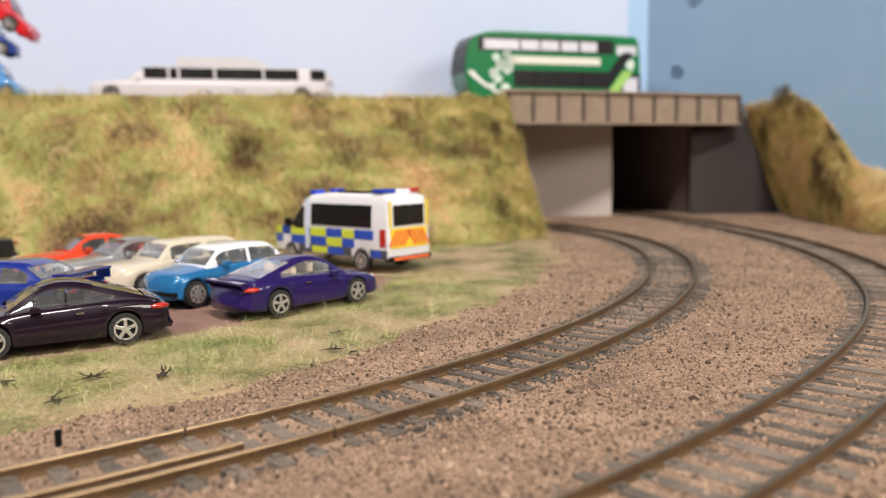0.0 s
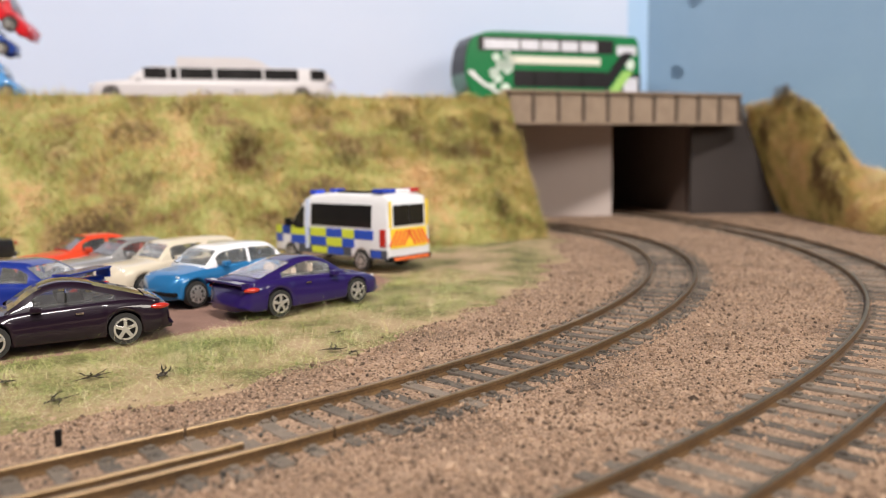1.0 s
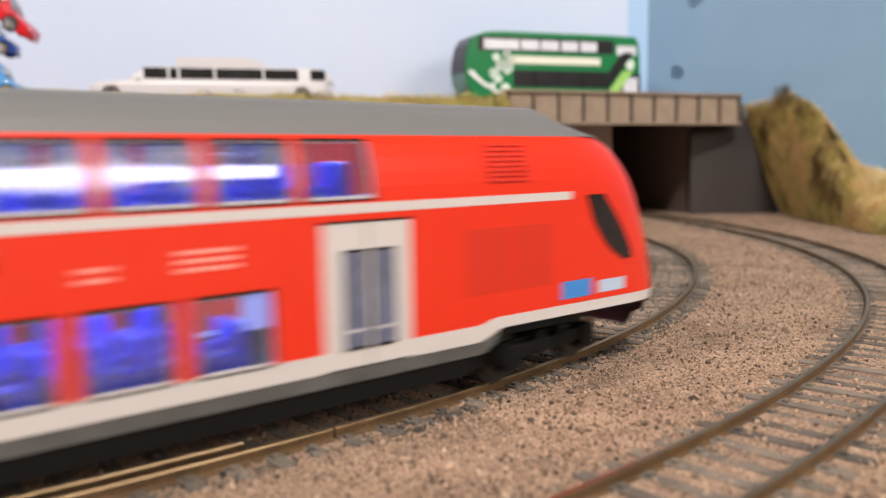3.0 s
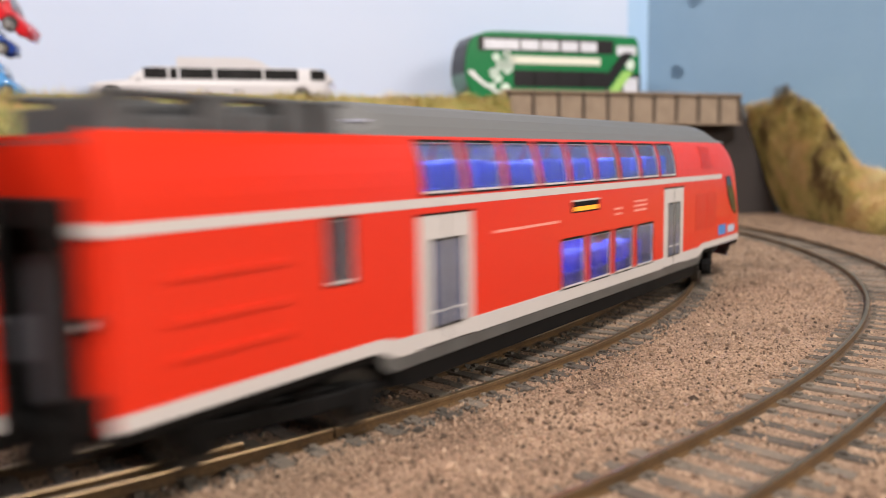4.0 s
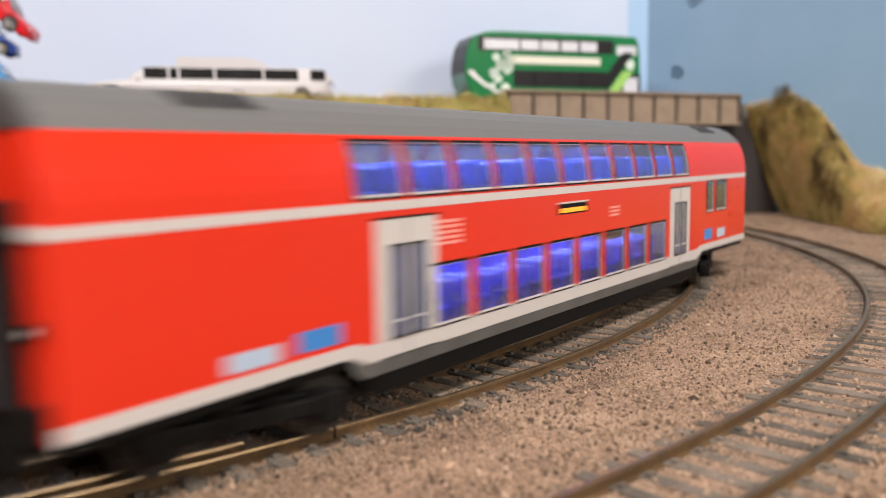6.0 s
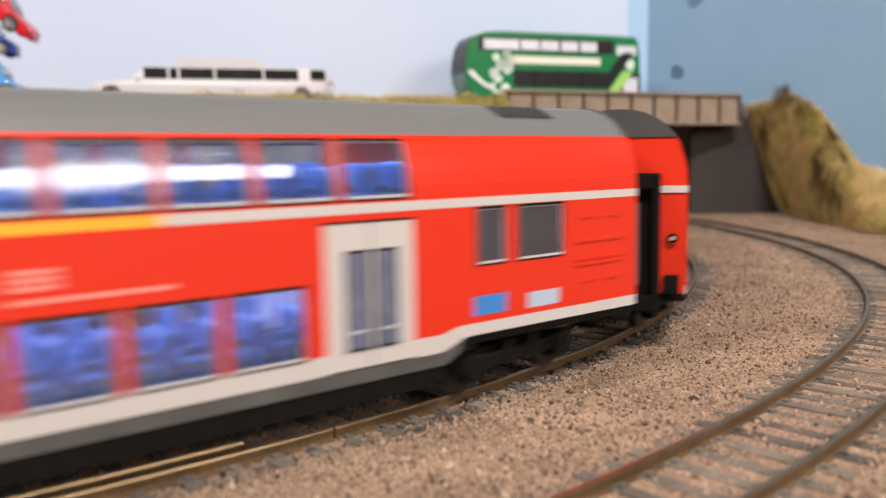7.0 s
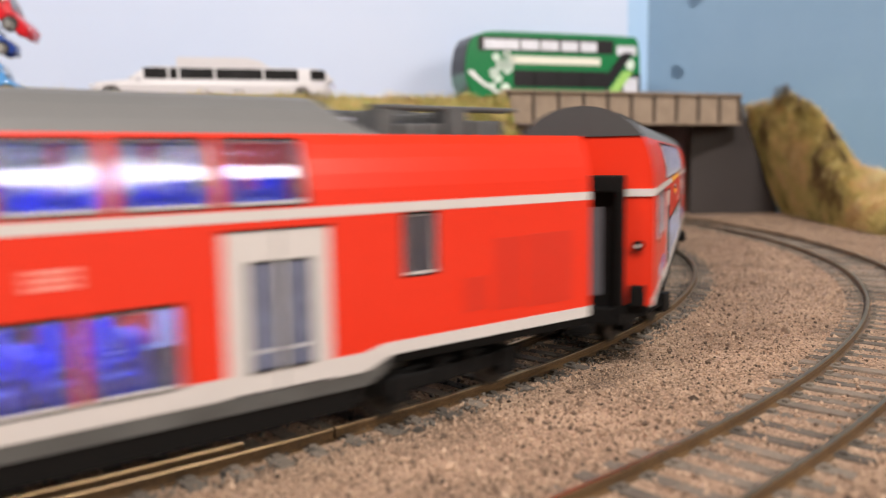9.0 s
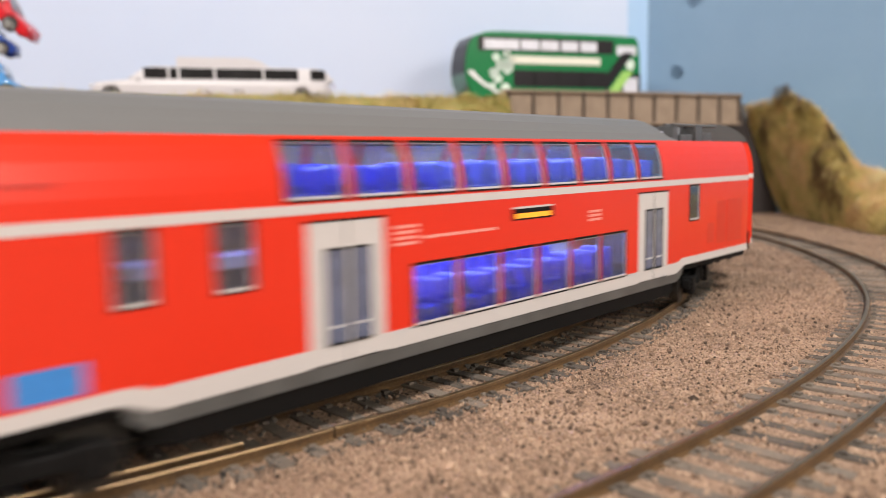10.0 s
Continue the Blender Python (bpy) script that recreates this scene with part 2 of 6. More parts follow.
def build_ground():
    xs = np.concatenate([np.linspace(-1.3, -0.36, 14), np.arange(-0.35, 0.34, 0.004), np.linspace(0.35, 1.0, 8)])
    ys = np.concatenate([np.linspace(-1.0, -0.02, 14), np.arange(0.0, 0.70, 0.004), np.linspace(0.71, 1.1, 6)])
    vs = [(x, y, ground_z(x, y) if abs(x) < 0.36 and -0.01 < y < 0.7 else GROUND) for y in ys for x in xs]
    nx = len(xs)
    fs = [(j * nx + i, j * nx + i + 1, (j + 1) * nx + i + 1, (j + 1) * nx + i) for j in range(len(ys) - 1) for i in range(nx - 1)]
    ob = mesh_ob("ground", vs, fs, M["ballast"], smooth=True)
    tagged(ob, "brown sandy ballast over a model railway baseboard", "ground", kind="structure")


build_ground()


def strip(name, material, label, category, s0, s1, near, far, lift, edge_noise=0.0):
    """A thin sheet on the ground between two offsets from the inner track."""
    vs, fs = [], []
    us = np.linspace(s0, s1, 90)
    nk = 30
    for s in us:
        a, b = near(s), far(s)
        a += edge_noise * noise.noise((s * 60, 1.3, 0))
        for k in range(nk + 1):
            x, y, _ = on(INNER, s, a + (b - a) * (k / nk) ** 1.5)
            dip = -0.0012 if k == 0 or s in (us[0], us[-1]) else 0.0
            vs.append((x, y, ground_z(x, y) + lift + dip))
    n = nk + 1
    for i in range(len(us) - 1):
        for k in range(nk):
            q = i * n + k
            fs.append((q, q + n, q + n + 1, q + 1))
    tagged(mesh_ob(name, vs, fs, material, smooth=True), label, category, kind="structure")


strip("verge", M["verge"], "earth verge under pale green and straw grass", "ground", 0.16, 0.82, grass_edge, lambda s: float(np.interp(s, [0.16, 0.45, 0.62, 0.82], [0.34, 0.30, 0.17, 0.05])), 0.0003, 0.011)
strip("car_park", M["carpark"], "bare brown car park surface beside the grass verge", "pavement", 0.20, 0.555, lambda s: float(np.interp(s, [0.2, 0.40, 0.48, 0.53, 0.555], [0.084, 0.083, 0.088, 0.100, 0.13])), lambda s: float(np.interp(s, [0.2, 0.45, 0.555], [0.30, 0.24, 0.16])), 0.0006, 0.006)

# ======== tracks ========


def sweep(line, s0, s1, prof, left, step=0.004, z=0.0):
    """A closed profile (across, up) swept along a line."""
    vs, fs, n = [], [], len(prof)
    ss = np.linspace(s0, s1, max(2, int((s1 - s0) / step) + 1))
    for s in ss:
        for a, b in prof:
            x, y, _ = on(line, s, left + a)
            vs.append((x, y, z + b))
    for i in range(len(ss) - 1):
        for k in range(n):
            fs.append((i * n + k, i * n + (k + 1) % n, (i + 1) * n + (k + 1) % n, (i + 1) * n + k))
    fs.append(tuple(range(n)))
    fs.append(tuple(reversed(range((len(ss) - 1) * n, len(ss) * n))))
    return vs, fs


FOOT = [(-0.0013, -0.0026), (0.0013, -0.0026), (0.0012, -0.0021), (0.00035, -0.0018), (0.00035, -0.0011), (0.0005, -0.0008), (0.0005, -0.0002), (-0.0005, -0.0002), (-0.0005, -0.0008), (-0.00035, -0.0011), (-0.00035, -0.0018), (-0.0012, -0.0021)]
HEAD = [(-0.00050, -0.0002), (0.00050, -0.0002), (0.00044, -0.00002), (0.00028, 0.0), (-0.00028, 0.0), (-0.00044, -0.00002)]
SLEEPER_MESH = None


def sleeper_mesh():
    bm = box_bm(-0.0015, 0.0015, -0.0150, 0.0150, -0.0045, -0.00185, 0.0002)
    for side in (-0.00875, 0.00875):
        for d in (-0.0019, 0.0019):
            box_bm(-0.0007, 0.0007, side + d - 0.0006, side + d + 0.0006, -0.0020, -0.0013, bm=bm)
    bmesh.ops.recalc_face_normals(bm, faces=bm.faces)
    me = bpy.data.meshes.new("sleeper")
    bm.to_mesh(me)
    bm.free()
    me.materials.append(M["sleeper"])
    return me


SLEEPER_MESH = sleeper_mesh()


def build_track(line, s0, s1, label, joints_left=(), joints_right=()):
    track = empty("railway_track")
    tagged(track, label, "railway track", group="railway tracks")
    for left in (0.00875, -0.00875):
        cuts = [s0, *(joints_left if left > 0 else joints_right), s1]
        for a, b in zip(cuts[:-1], cuts[1:]):
            rail = mesh_ob("rail", *sweep(line, a + 0.0002, b - 0.0002, FOOT, left), M["rail_side"], track)
            mesh_ob("rail_head", *sweep(line, a + 0.0002, b - 0.0002, HEAD, left), M["rail_top"], rail, label="worn bright rail head")
    return track


def build_sleepers(track, line, s0, s1):
    rnd = random.Random(4)
    for s in np.arange(s0, s1, 0.0072):
        x, y, h = on(line, float(s))
        ob = new("sleeper", SLEEPER_MESH)
        ob.matrix_basis = pose(x, y, rnd.uniform(-0.0002, 0.0002), 0, 0, math.degrees(h) + rnd.uniform(-1.5, 1.5))
        ob.parent = track


inner_track = build_track(INNER, -0.4, 1.6, "curved model railway track with rusty rails, bedded in sand", (0.352,), (0.372,))
outer_track = build_track(OUTER, -0.4, 1.4, "outer curved model railway track with grey-brown sleepers")
check = mesh_ob("check_rail", *sweep(INNER, 0.16, 0.357, FOOT, -0.0045), M["rail_side"], inner_track, label="short check rail beside the running rail")
mesh_ob("check_rail_head", *sweep(INNER, 0.16, 0.357, HEAD, -0.0045), M["rail_top"], check)

# ======== banks, bridge, backdrop ========


def polyline(pts, t):
    """A point at 0..1 along a polyline, evenly by index."""
    f = t * (len(pts) - 1)
    i = min(int(f), len(pts) - 2)
    a, b = Vector(pts[i]), Vector(pts[i + 1])
    return a.lerp(b, f - i)


BANK_BASE = [(-0.62, 0.36, -0.004), (-0.42, 0.39, -0.004), (-0.23, 0.405, -0.003), (-0.11, 0.41, -0.003), (-0.02, 0.42, -0.003), (0.035, 0.445, -0.003), (0.064, 0.485, -0.004)]
BANK_TOP = [(-0.62, 0.43, PLATEAU), (-0.42, 0.455, PLATEAU), (-0.26, 0.478, PLATEAU), (-0.13, 0.51, PLATEAU), (-0.05, 0.545, PLATEAU), (0.015, 0.565, PLATEAU), (0.046, 0.572, PLATEAU)]


def bank_point(t, k, rough=0.0065, base=BANK_BASE, top=BANK_TOP):
    a, b = polyline(base, t), polyline(top, t)
    p = a.lerp(b, k)
    bulge = math.sin(k * math.pi) * 0.006
    n = (0.6 * fbm(p.x, p.z * 1.3, 28, 4) + 0.3 * fbm(p.x + 3, p.z, 90, 3)) * rough * min(1.0, 4 * k + 0.2) * min(1.0, (1 - k) * 4 + 0.45)
    return Vector((p.x, p.y - bulge - n, p.z + n * 0.6))


def build_bank():
    nt, nk = 170, 26
    vs = [bank_point(i / nt, k / nk) for i in range(nt + 1) for k in range(nk + 1)]
    fs = [(i * (nk + 1) + k, (i + 1) * (nk + 1) + k, (i + 1) * (nk + 1) + k + 1, i * (nk + 1) + k + 1) for i in range(nt) for k in range(nk)]
    ob = mesh_ob("embankment", vs, fs, M["earth"], smooth=True)
    tagged(ob, "steep embankment of earth with rough green and ochre grass", "embankment", kind="structure")
    # the level top behind the slope, with its thickness
    top = [bank_point(i / nt, 1.0) for i in range(nt + 1)]
    vs = [(p.x, p.y, p.z) for p in top] + [(p.x, 0.93, PLATEAU) for p in top]
    vs += [(p.x, p.y + 0.004, p.z - 0.010) for p in top] + [(p.x, 0.93, PLATEAU - 0.010) for p in top]
    n = nt + 1
    fs = []
    for i in range(nt):
        fs += [(i, i + 1, n + i + 1, n + i), (2 * n + i, 3 * n + i, 3 * n + i + 1, 2 * n + i + 1)]
    ob = mesh_ob("embankment_top", vs, fs, M["carpark"])
    tagged(ob, "flat brown roadway on top of the embankment", "road", kind="structure")


build_bank()

RIGHT_BASE = [(0.283, 0.668, -0.004), (0.272, 0.60, -0.004), (0.262, 0.53, -0.004), (0.258, 0.467, -0.004), (0.275, 0.40, -0.004), (0.30, 0.30, -0.004)]
RIGHT_TOP = [(0.252, 0.672, 0.084), (0.270, 0.63, 0.092), (0.281, 0.60, 0.075), (0.286, 0.55, 0.035), (0.300, 0.46, 0.026), (0.34, 0.32, 0.02)]


def build_right_bank():
    nt, nk = 90, 22
    vs = []
    for i in range(nt + 1):
        for k in range(nk + 1):
            a, b = polyline(RIGHT_BASE, i / nt), polyline(RIGHT_TOP, i / nt)
            p = a.lerp(b, k / nk)
            n = (0.6 * fbm(p.y, p.z, 30, 4) + 0.3 * fbm(p.y, p.z, 100, 3)) * 0.004
            vs.append((p.x - n - 0.004 * math.sin(k / nk * math.pi), p.y - n * 0.4, p.z + n * (0.8 if k else 0)))
        p = polyline(RIGHT_TOP, i / nt)
        vs += [(p.x + 0.02, p.y + 0.01, p.z - 0.02), (p.x + 0.03, p.y + 0.015, -0.004)]
    w = nk + 3
    fs = [(i * w + k, (i + 1) * w + k, (i + 1) * w + k + 1, i * w + k + 1) for i in range(nt) for k in range(w - 1)]
    ob = mesh_ob("embankment_end", vs, fs, M["earth"], smooth=True)
    tagged(ob, "end of the embankment beside the bridge, dry ochre grass", "embankment", kind="structure")


build_right_bank()


def slab(name, a, b, z0, z1, thick, material, label="", category="", kind="structure", bevel=0.0):
    """An upright slab from a to b (plan), its thickness to the left of a-b."""
    a, b = Vector((*a, 0)), Vector((*b, 0))
    d = b - a
    m = Matrix.Translation(a) @ Matrix.Rotation(math.atan2(d.y, d.x), 4, "Z")
    ob = part(name, box_bm(0, d.length, 0, thick, z0, z1, bevel), material)
    ob.matrix_basis = m
    if label:
        tagged(ob, label, category, kind=kind)
    return ob


def build_bridge():
    bridge = empty("road_bridge")
    tagged(bridge, "model road bridge with ribbed brown girder over two tracks", "bridge")
    a, b = Vector((0.046, 0.570, 0)), Vector((0.239, 0.652, 0))
    d = (b - a).normalized()
    length = (b - a).length
    ang = math.atan2(d.y, d.x)
    base = Matrix.Translation(a) @ Matrix.Rotation(ang, 4, "Z")

    def add(name, bm, m, label=""):
        ob = part(name, bm, m, bridge, label)
        ob.matrix_basis = base
        return ob

    add("girder", box_bm(0, length, 0, 0.004, 0.0715, 0.0925, 0.0004), M["girder"])
    add("top_flange", box_bm(-0.001, length + 0.001, -0.0025, 0.0065, 0.0925, 0.0942, 0.0004), M["girder"])
    add("bottom_flange", box_bm(-0.001, length + 0.001, -0.0025, 0.0065, 0.0700, 0.0715, 0.0003), M["girder"])
    n = 11
    for i in range(n):
        x = length * i / (n - 1)
        x = min(max(x, 0.0008), length - 0.0008)
        add("stiffener", box_bm(x - 0.0008, x + 0.0008, -0.0022, 0.0, 0.0715, 0.0925, 0.0002), M["rib"])
    add("deck", box_bm(0.0, length, 0.0065, 0.30, 0.0845, 0.0880), M["tunnel"], "dark underside of the road deck")
    # end wall at the right with its raked edge
    bm = bmesh.new()
    pts = [(0.204, 0.662, -0.004), (0.277, 0.664, -0.004), (0.262, 0.664, 0.04), (0.243, 0.664, 0.088), (0.204, 0.662, 0.0895)]
    f = [bm.verts.new(p) for p in pts]
    g = [bm.verts.new((p[0] + 0.003, p[1] + 0.012, p[2])) for p in pts]
    bm.faces.new(f)
    bm.faces.new(g[::-1])
    for i in range(5):
        bm.faces.new((f[i], g[i], g[(i + 1) % 5], f[(i + 1) % 5]))
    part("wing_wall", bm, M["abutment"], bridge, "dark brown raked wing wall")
    w = part("side_wall", box_bm(0.0, 0.010, 0.0, 0.24, -0.004, 0.0845), M["tunnel"], bridge)
    w.matrix_basis = pose(0.205, 0.676, 0, 0, 0, 12)
    # pale wall between the two lines
    w = part("pier_wall", box_bm(-0.075, 0.0, 0.0, 0.006, -0.004, 0.0845, 0.0003), M["panel"], bridge, "plain pale grey pier wall")
    w.matrix_basis = pose(0.1395, 0.662, 0, 0, 0, -5)
    w = part("pier_side", box_bm(-0.006, 0.0, 0.0062, 0.22, -0.004, 0.0845), M["tunnel"], bridge)
    w.matrix_basis = pose(0.1395, 0.662, 0, 0, 0, 8)
    w = part("back_wall", box_bm(-0.02, 0.30, 0.0, 0.006, -0.004, 0.0845), M["tunnel"], bridge)
    w.matrix_basis = pose(0.05, 0.885, 0, 0, 0, 0)


build_bridge()

CORNER = (0.190, 0.750)
edge = Vector(CORNER).lerp(Vector((-0.90, 0.498)), 0.018)
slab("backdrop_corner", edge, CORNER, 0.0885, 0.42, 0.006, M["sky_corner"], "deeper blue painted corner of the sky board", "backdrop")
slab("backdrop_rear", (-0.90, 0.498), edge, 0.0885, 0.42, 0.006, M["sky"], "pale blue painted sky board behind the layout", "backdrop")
side_board = slab("backdrop_side", (CORNER[0] + 0.0002, CORNER[1]), (0.75, 0.256), 0.0885, 0.42, 0.006, M["sky_side"], "blue painted side sky board, darker for facing away from light", "backdrop")
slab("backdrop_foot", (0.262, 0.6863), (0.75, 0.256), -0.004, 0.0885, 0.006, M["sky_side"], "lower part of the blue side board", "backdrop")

for along, z, w, h in ((0.0445, 0.186, 0.0060, 0.0120), (0.0282, 0.120, 0.0065, 0.0060)):
    bm = bmesh.new()
    rim = []
    for q in range(22):
        a = 2 * math.pi * q / 22
        f = 1 + 0.35 * noise.noise((math.cos(a) * 1.5, math.sin(a) * 1.5, z * 40))
        rim.append(bm.verts.new((along + w * f * math.cos(a), -0.0003, z + h * f * math.sin(a))))
    bm.faces.new(rim)
    bmesh.ops.solidify(bm, geom=bm.faces[:], thickness=0.0002)
    part("paint_daub", bm, M["daub"], side_board, "deeper blue daub of paint")

# room round the layout
for nm, bm in (("floor", box_bm(-2.2, 2.2, -2.2, 1.6, -1.02, -1.0)), ("ceiling", box_bm(-2.2, 2.2, -2.2, 1.6, 1.40, 1.42)), ("wall_south", box_bm(-2.2, 2.2, -2.22, -2.2, -1, 1.4)), ("wall_west", box_bm(-2.22, -2.2, -2.2, 1.6, -1, 1.4)), ("wall_east", box_bm(2.2, 2.22, -2.2, 1.6, -1, 1.4)), ("wall_north", box_bm(-2.2, 2.2, 1.6, 1.62, -1, 1.4))):
    tagged(part(nm, bm, M["wood"] if nm == "floor" else M["plaster"]), "plain room " + nm.split("_")[0], nm.split("_")[0], kind="structure")
tagged(part("baseboard_table", box_bm(-1.3, 1.0, -1.0, 1.1, -0.03, -0.0075), M["wood"]), "wooden baseboard carrying the model railway", "table", kind="structure")

# ======== train ========
MM = 0.001
HALF = 142.5          # half body length, mm
PIVOT = 0.1068        # bogie pivot from the middle
PITCH = 0.2915        # coach to coach
WIDE = [(5.5, 16.1), (10.7, 16.5), (14.2, 16.6), (37.6, 16.6), (39.3, 16.6), (42.0, 16.45), (44.5, 16.1), (47.0, 15.5), (49.3, 14.7), (51.0, 13.8)]
ROOF = [(51.0, 13.8), (53.0, 12.2), (55.2, 9.6), (56.9, 6.2), (57.7, 3.0), (57.9, 0.0)]


def wide(z):
    return float(np.interp(z, [p[0] for p in WIDE], [p[1] for p in WIDE]))


def side_band(us, zs, side, holes=(), off=0.0, thick=0.5):
    """A strip of the coach side between lines us and zs (mm), with holes (u0, u1, z0, z1), and its inner skin."""
    us = sorted(set([round(u, 2) for u in us] + [round(h[k], 2) for h in holes for k in (0, 1)]))
    z_lo, z_hi = min(zs), max(zs)
    zs = sorted(set([round(z, 2) for z in zs] + [round(h[k], 2) for h in holes for k in (2, 3) if z_lo < h[k] < z_hi]))
    keep = {}
    for i in range(len(us) - 1):
        for j in range(len(zs) - 1):
            cu, cz = (us[i] + us[i + 1]) / 2, (zs[j] + zs[j + 1]) / 2
            keep[i, j] = not any(h[0] < cu < h[1] and h[2] < cz < h[3] for h in holes)
    nu, nz = len(us), len(zs)
    vs = [(u * MM, side * (wide(z) + off) * MM, z * MM) for z in zs for u in us]
    vs += [(u * MM, side * (wide(z) + off - thick) * MM, z * MM) for z in zs for u in us]
    o = nu * nz
    fs = []
    for (i, j), k in keep.items():
        if not k:
            continue
        a, b, c, d = j * nu + i, j * nu + i + 1, (j + 1) * nu + i + 1, (j + 1) * nu + i
        fs += [(a, b, c, d), (o + d, o + c, o + b, o + a)]
        for (di, dj), (p, q) in (((0, -1), (a, b)), ((1, 0), (b, c)), ((0, 1), (c, d)), ((-1, 0), (d, a))):
            if not keep.get((i + di, j + dj), False):
                fs.append((q, p, o + p, o + q))
    if side > 0:
        fs = [f[::-1] for f in fs]
    return vs, fs


def patch(u0, u1, z0, z1, side, off, thick, n=1):
    zs = list(np.linspace(z0, z1, n + 1))
    return side_band([u0, u1], zs, side, off=off, thick=thick)


def frame_pieces(parent, side, w, upper):
    """A window: black rubber frame, bright lower ledge and a pane set back in it."""
    u0, u1, z0, z1 = w
    n = 5 if upper else 1
    fr = mesh_ob("window_frame", *side_band([u0 - 0.5, u1 + 0.5], list(np.linspace(z0 - 0.4, z1 + 0.6, n + 1)), side, [w], off=0.12, thick=0.7), M["black"], parent, label="thin black rubber window frame")
    mesh_ob("window_ledge", *patch(u0, u1, z0 + 0.02, z0 + 0.45, side, 0.22, 0.25), M["white"], fr)
    inner = (u0 + 0.2, u1 - 0.2, z0 + 0.28, z1 - 0.12)
    mesh_ob("window_rim", *side_band([u0, u1], list(np.linspace(z0, z1, n + 1)), side, [inner], off=0.05, thick=0.3), M["rim"], fr, label="thin bright window rim")
    mesh_ob("pane", *patch(u0, u1, z0 + 0.3, z1, side, -0.15, 0.25, n), M["pane"], fr, label="clear window pane")


def door_pieces(parent, side, u0, u1, z0=10.9, z1=36.0):
    d = mesh_ob("door", *patch(u0, u1, z0, z1, side, 0.12, 0.5, 2), M["white"], parent, label="pale grey double passenger door")
    mesh_ob("lintel", *patch(u0 - 0.3, u1 + 0.3, z1, z1 + 0.4, side, 0.2, 0.4), M["black"], d)
    mid = (u0 + u1) / 2
    mesh_ob("door_seam", *patch(mid - 0.12, mid + 0.12, z0 + 0.2, z1, side, 0.18, 0.2), M["skirt"], d)
    for a in (u0 + 4.3, mid + 1.2):
        fr = mesh_ob("door_window_frame", *side_band([a - 0.45, a + 4.45], [13.9, 20, 26, 31.4], side, [(a, a + 4.0, 14.4, 30.9)], off=0.26, thick=0.3), M["black"], d)
        mesh_ob("door_pane", *patch(a, a + 4.0, 14.4, 30.9, side, 0.2, 0.3), M["doorglass"], fr, label="narrow bluish door window")
        mesh_ob("grab_bar", *patch(a + 0.5, a + 3.5, 17.0, 17.5, side, 0.26, 0.2), M["rim"], fr)


def bogie(parent, u):
    """Black bogie with four wheels, side frames and axle boxes; its origin is on the rail at the pivot."""
    b = part("bogie", box_bm(-0.014, 0.014, -0.011, 0.011, 0.0042, 0.0085, 0.0006), M["black"], parent, "black four-wheeled bogie")
    b.matrix_basis = pose(u, 0, 0)
    for s in (-1, 1):
        bm = box_bm(-0.0185, 0.0185, s * 0.0122 - 0.0012, s * 0.0122 + 0.0012, 0.0048, 0.0078, 0.0005)
        for x in (-0.0144, 0.0144):
            box_bm(x - 0.0026, x + 0.0026, s * 0.0126 - 0.0017, s * 0.0126 + 0.0017, 0.0032, 0.0085, 0.0005, bm=bm)
        for x in (-0.004, 0.004):
            tube_bm(0.0014, 0.005, Matrix.Translation((x, s * 0.0128, 0.0075)), 10, bm)
        part("side_frame", bm, M["black"], b)
        for x in (-0.0144, 0.0144):
            w = part("wheel", tube_bm(0.0054, 0.0026, Matrix.Translation((x, s * 0.0088, 0.0054)) @ Matrix.Rotation(math.pi / 2, 4, "X"), 24), M["wheel"], b)
            w["label"] = "dark steel wheel"
    return b


M["doorglass"] = mat("bluish_door_glass", (0.13, 0.145, 0.22), rough=0.1, var=0.9, scale=260, coat=0.5)
M["wheel"] = mat("dark_steel_wheel", (0.05, 0.045, 0.04), rough=0.45, metal=0.6)
M["end_red"] = M["red"]
M["dark_filler"] = mat("dark_blue_grey_filler", (0.035, 0.04, 0.06), rough=0.6, var=0.6, scale=150)
M["leaf"] = mat("grey_door_leaf", (0.11, 0.11, 0.125), rough=0.5)
M["apron"] = mat("grey_apron", (0.24, 0.235, 0.23), rough=0.5)
M["roof_dark"] = mat("dark_roof_end", (0.06, 0.058, 0.06), rough=0.5)


def roof_strip(c, us, name="roof", z_low=None):
    """The grey roof over the stretch us, ends rounded down."""
    vs, fs = [], []
    prof = [(-w, z) for z, w in ROOF] + [(w, z) for z, w in ROOF[-2::-1]]
    for u, k in us:
        for y, z in prof:
            vs.append((u * MM, y * MM, (51.0 + (z - 51.0) * k) * MM))
    n = len(prof)
    for i in range(len(us) - 1):
        for k in range(n - 1):
            fs.append((i * n + k, i * n + k + 1, (i + 1) * n + k + 1, (i + 1) * n + k)[::-1])
    fs.append(tuple(range(n)))
    fs.append(tuple(reversed(range((len(us) - 1) * n, len(us) * n))))
    return mesh_ob(name, vs, fs, M["roof"], c, smooth=False)


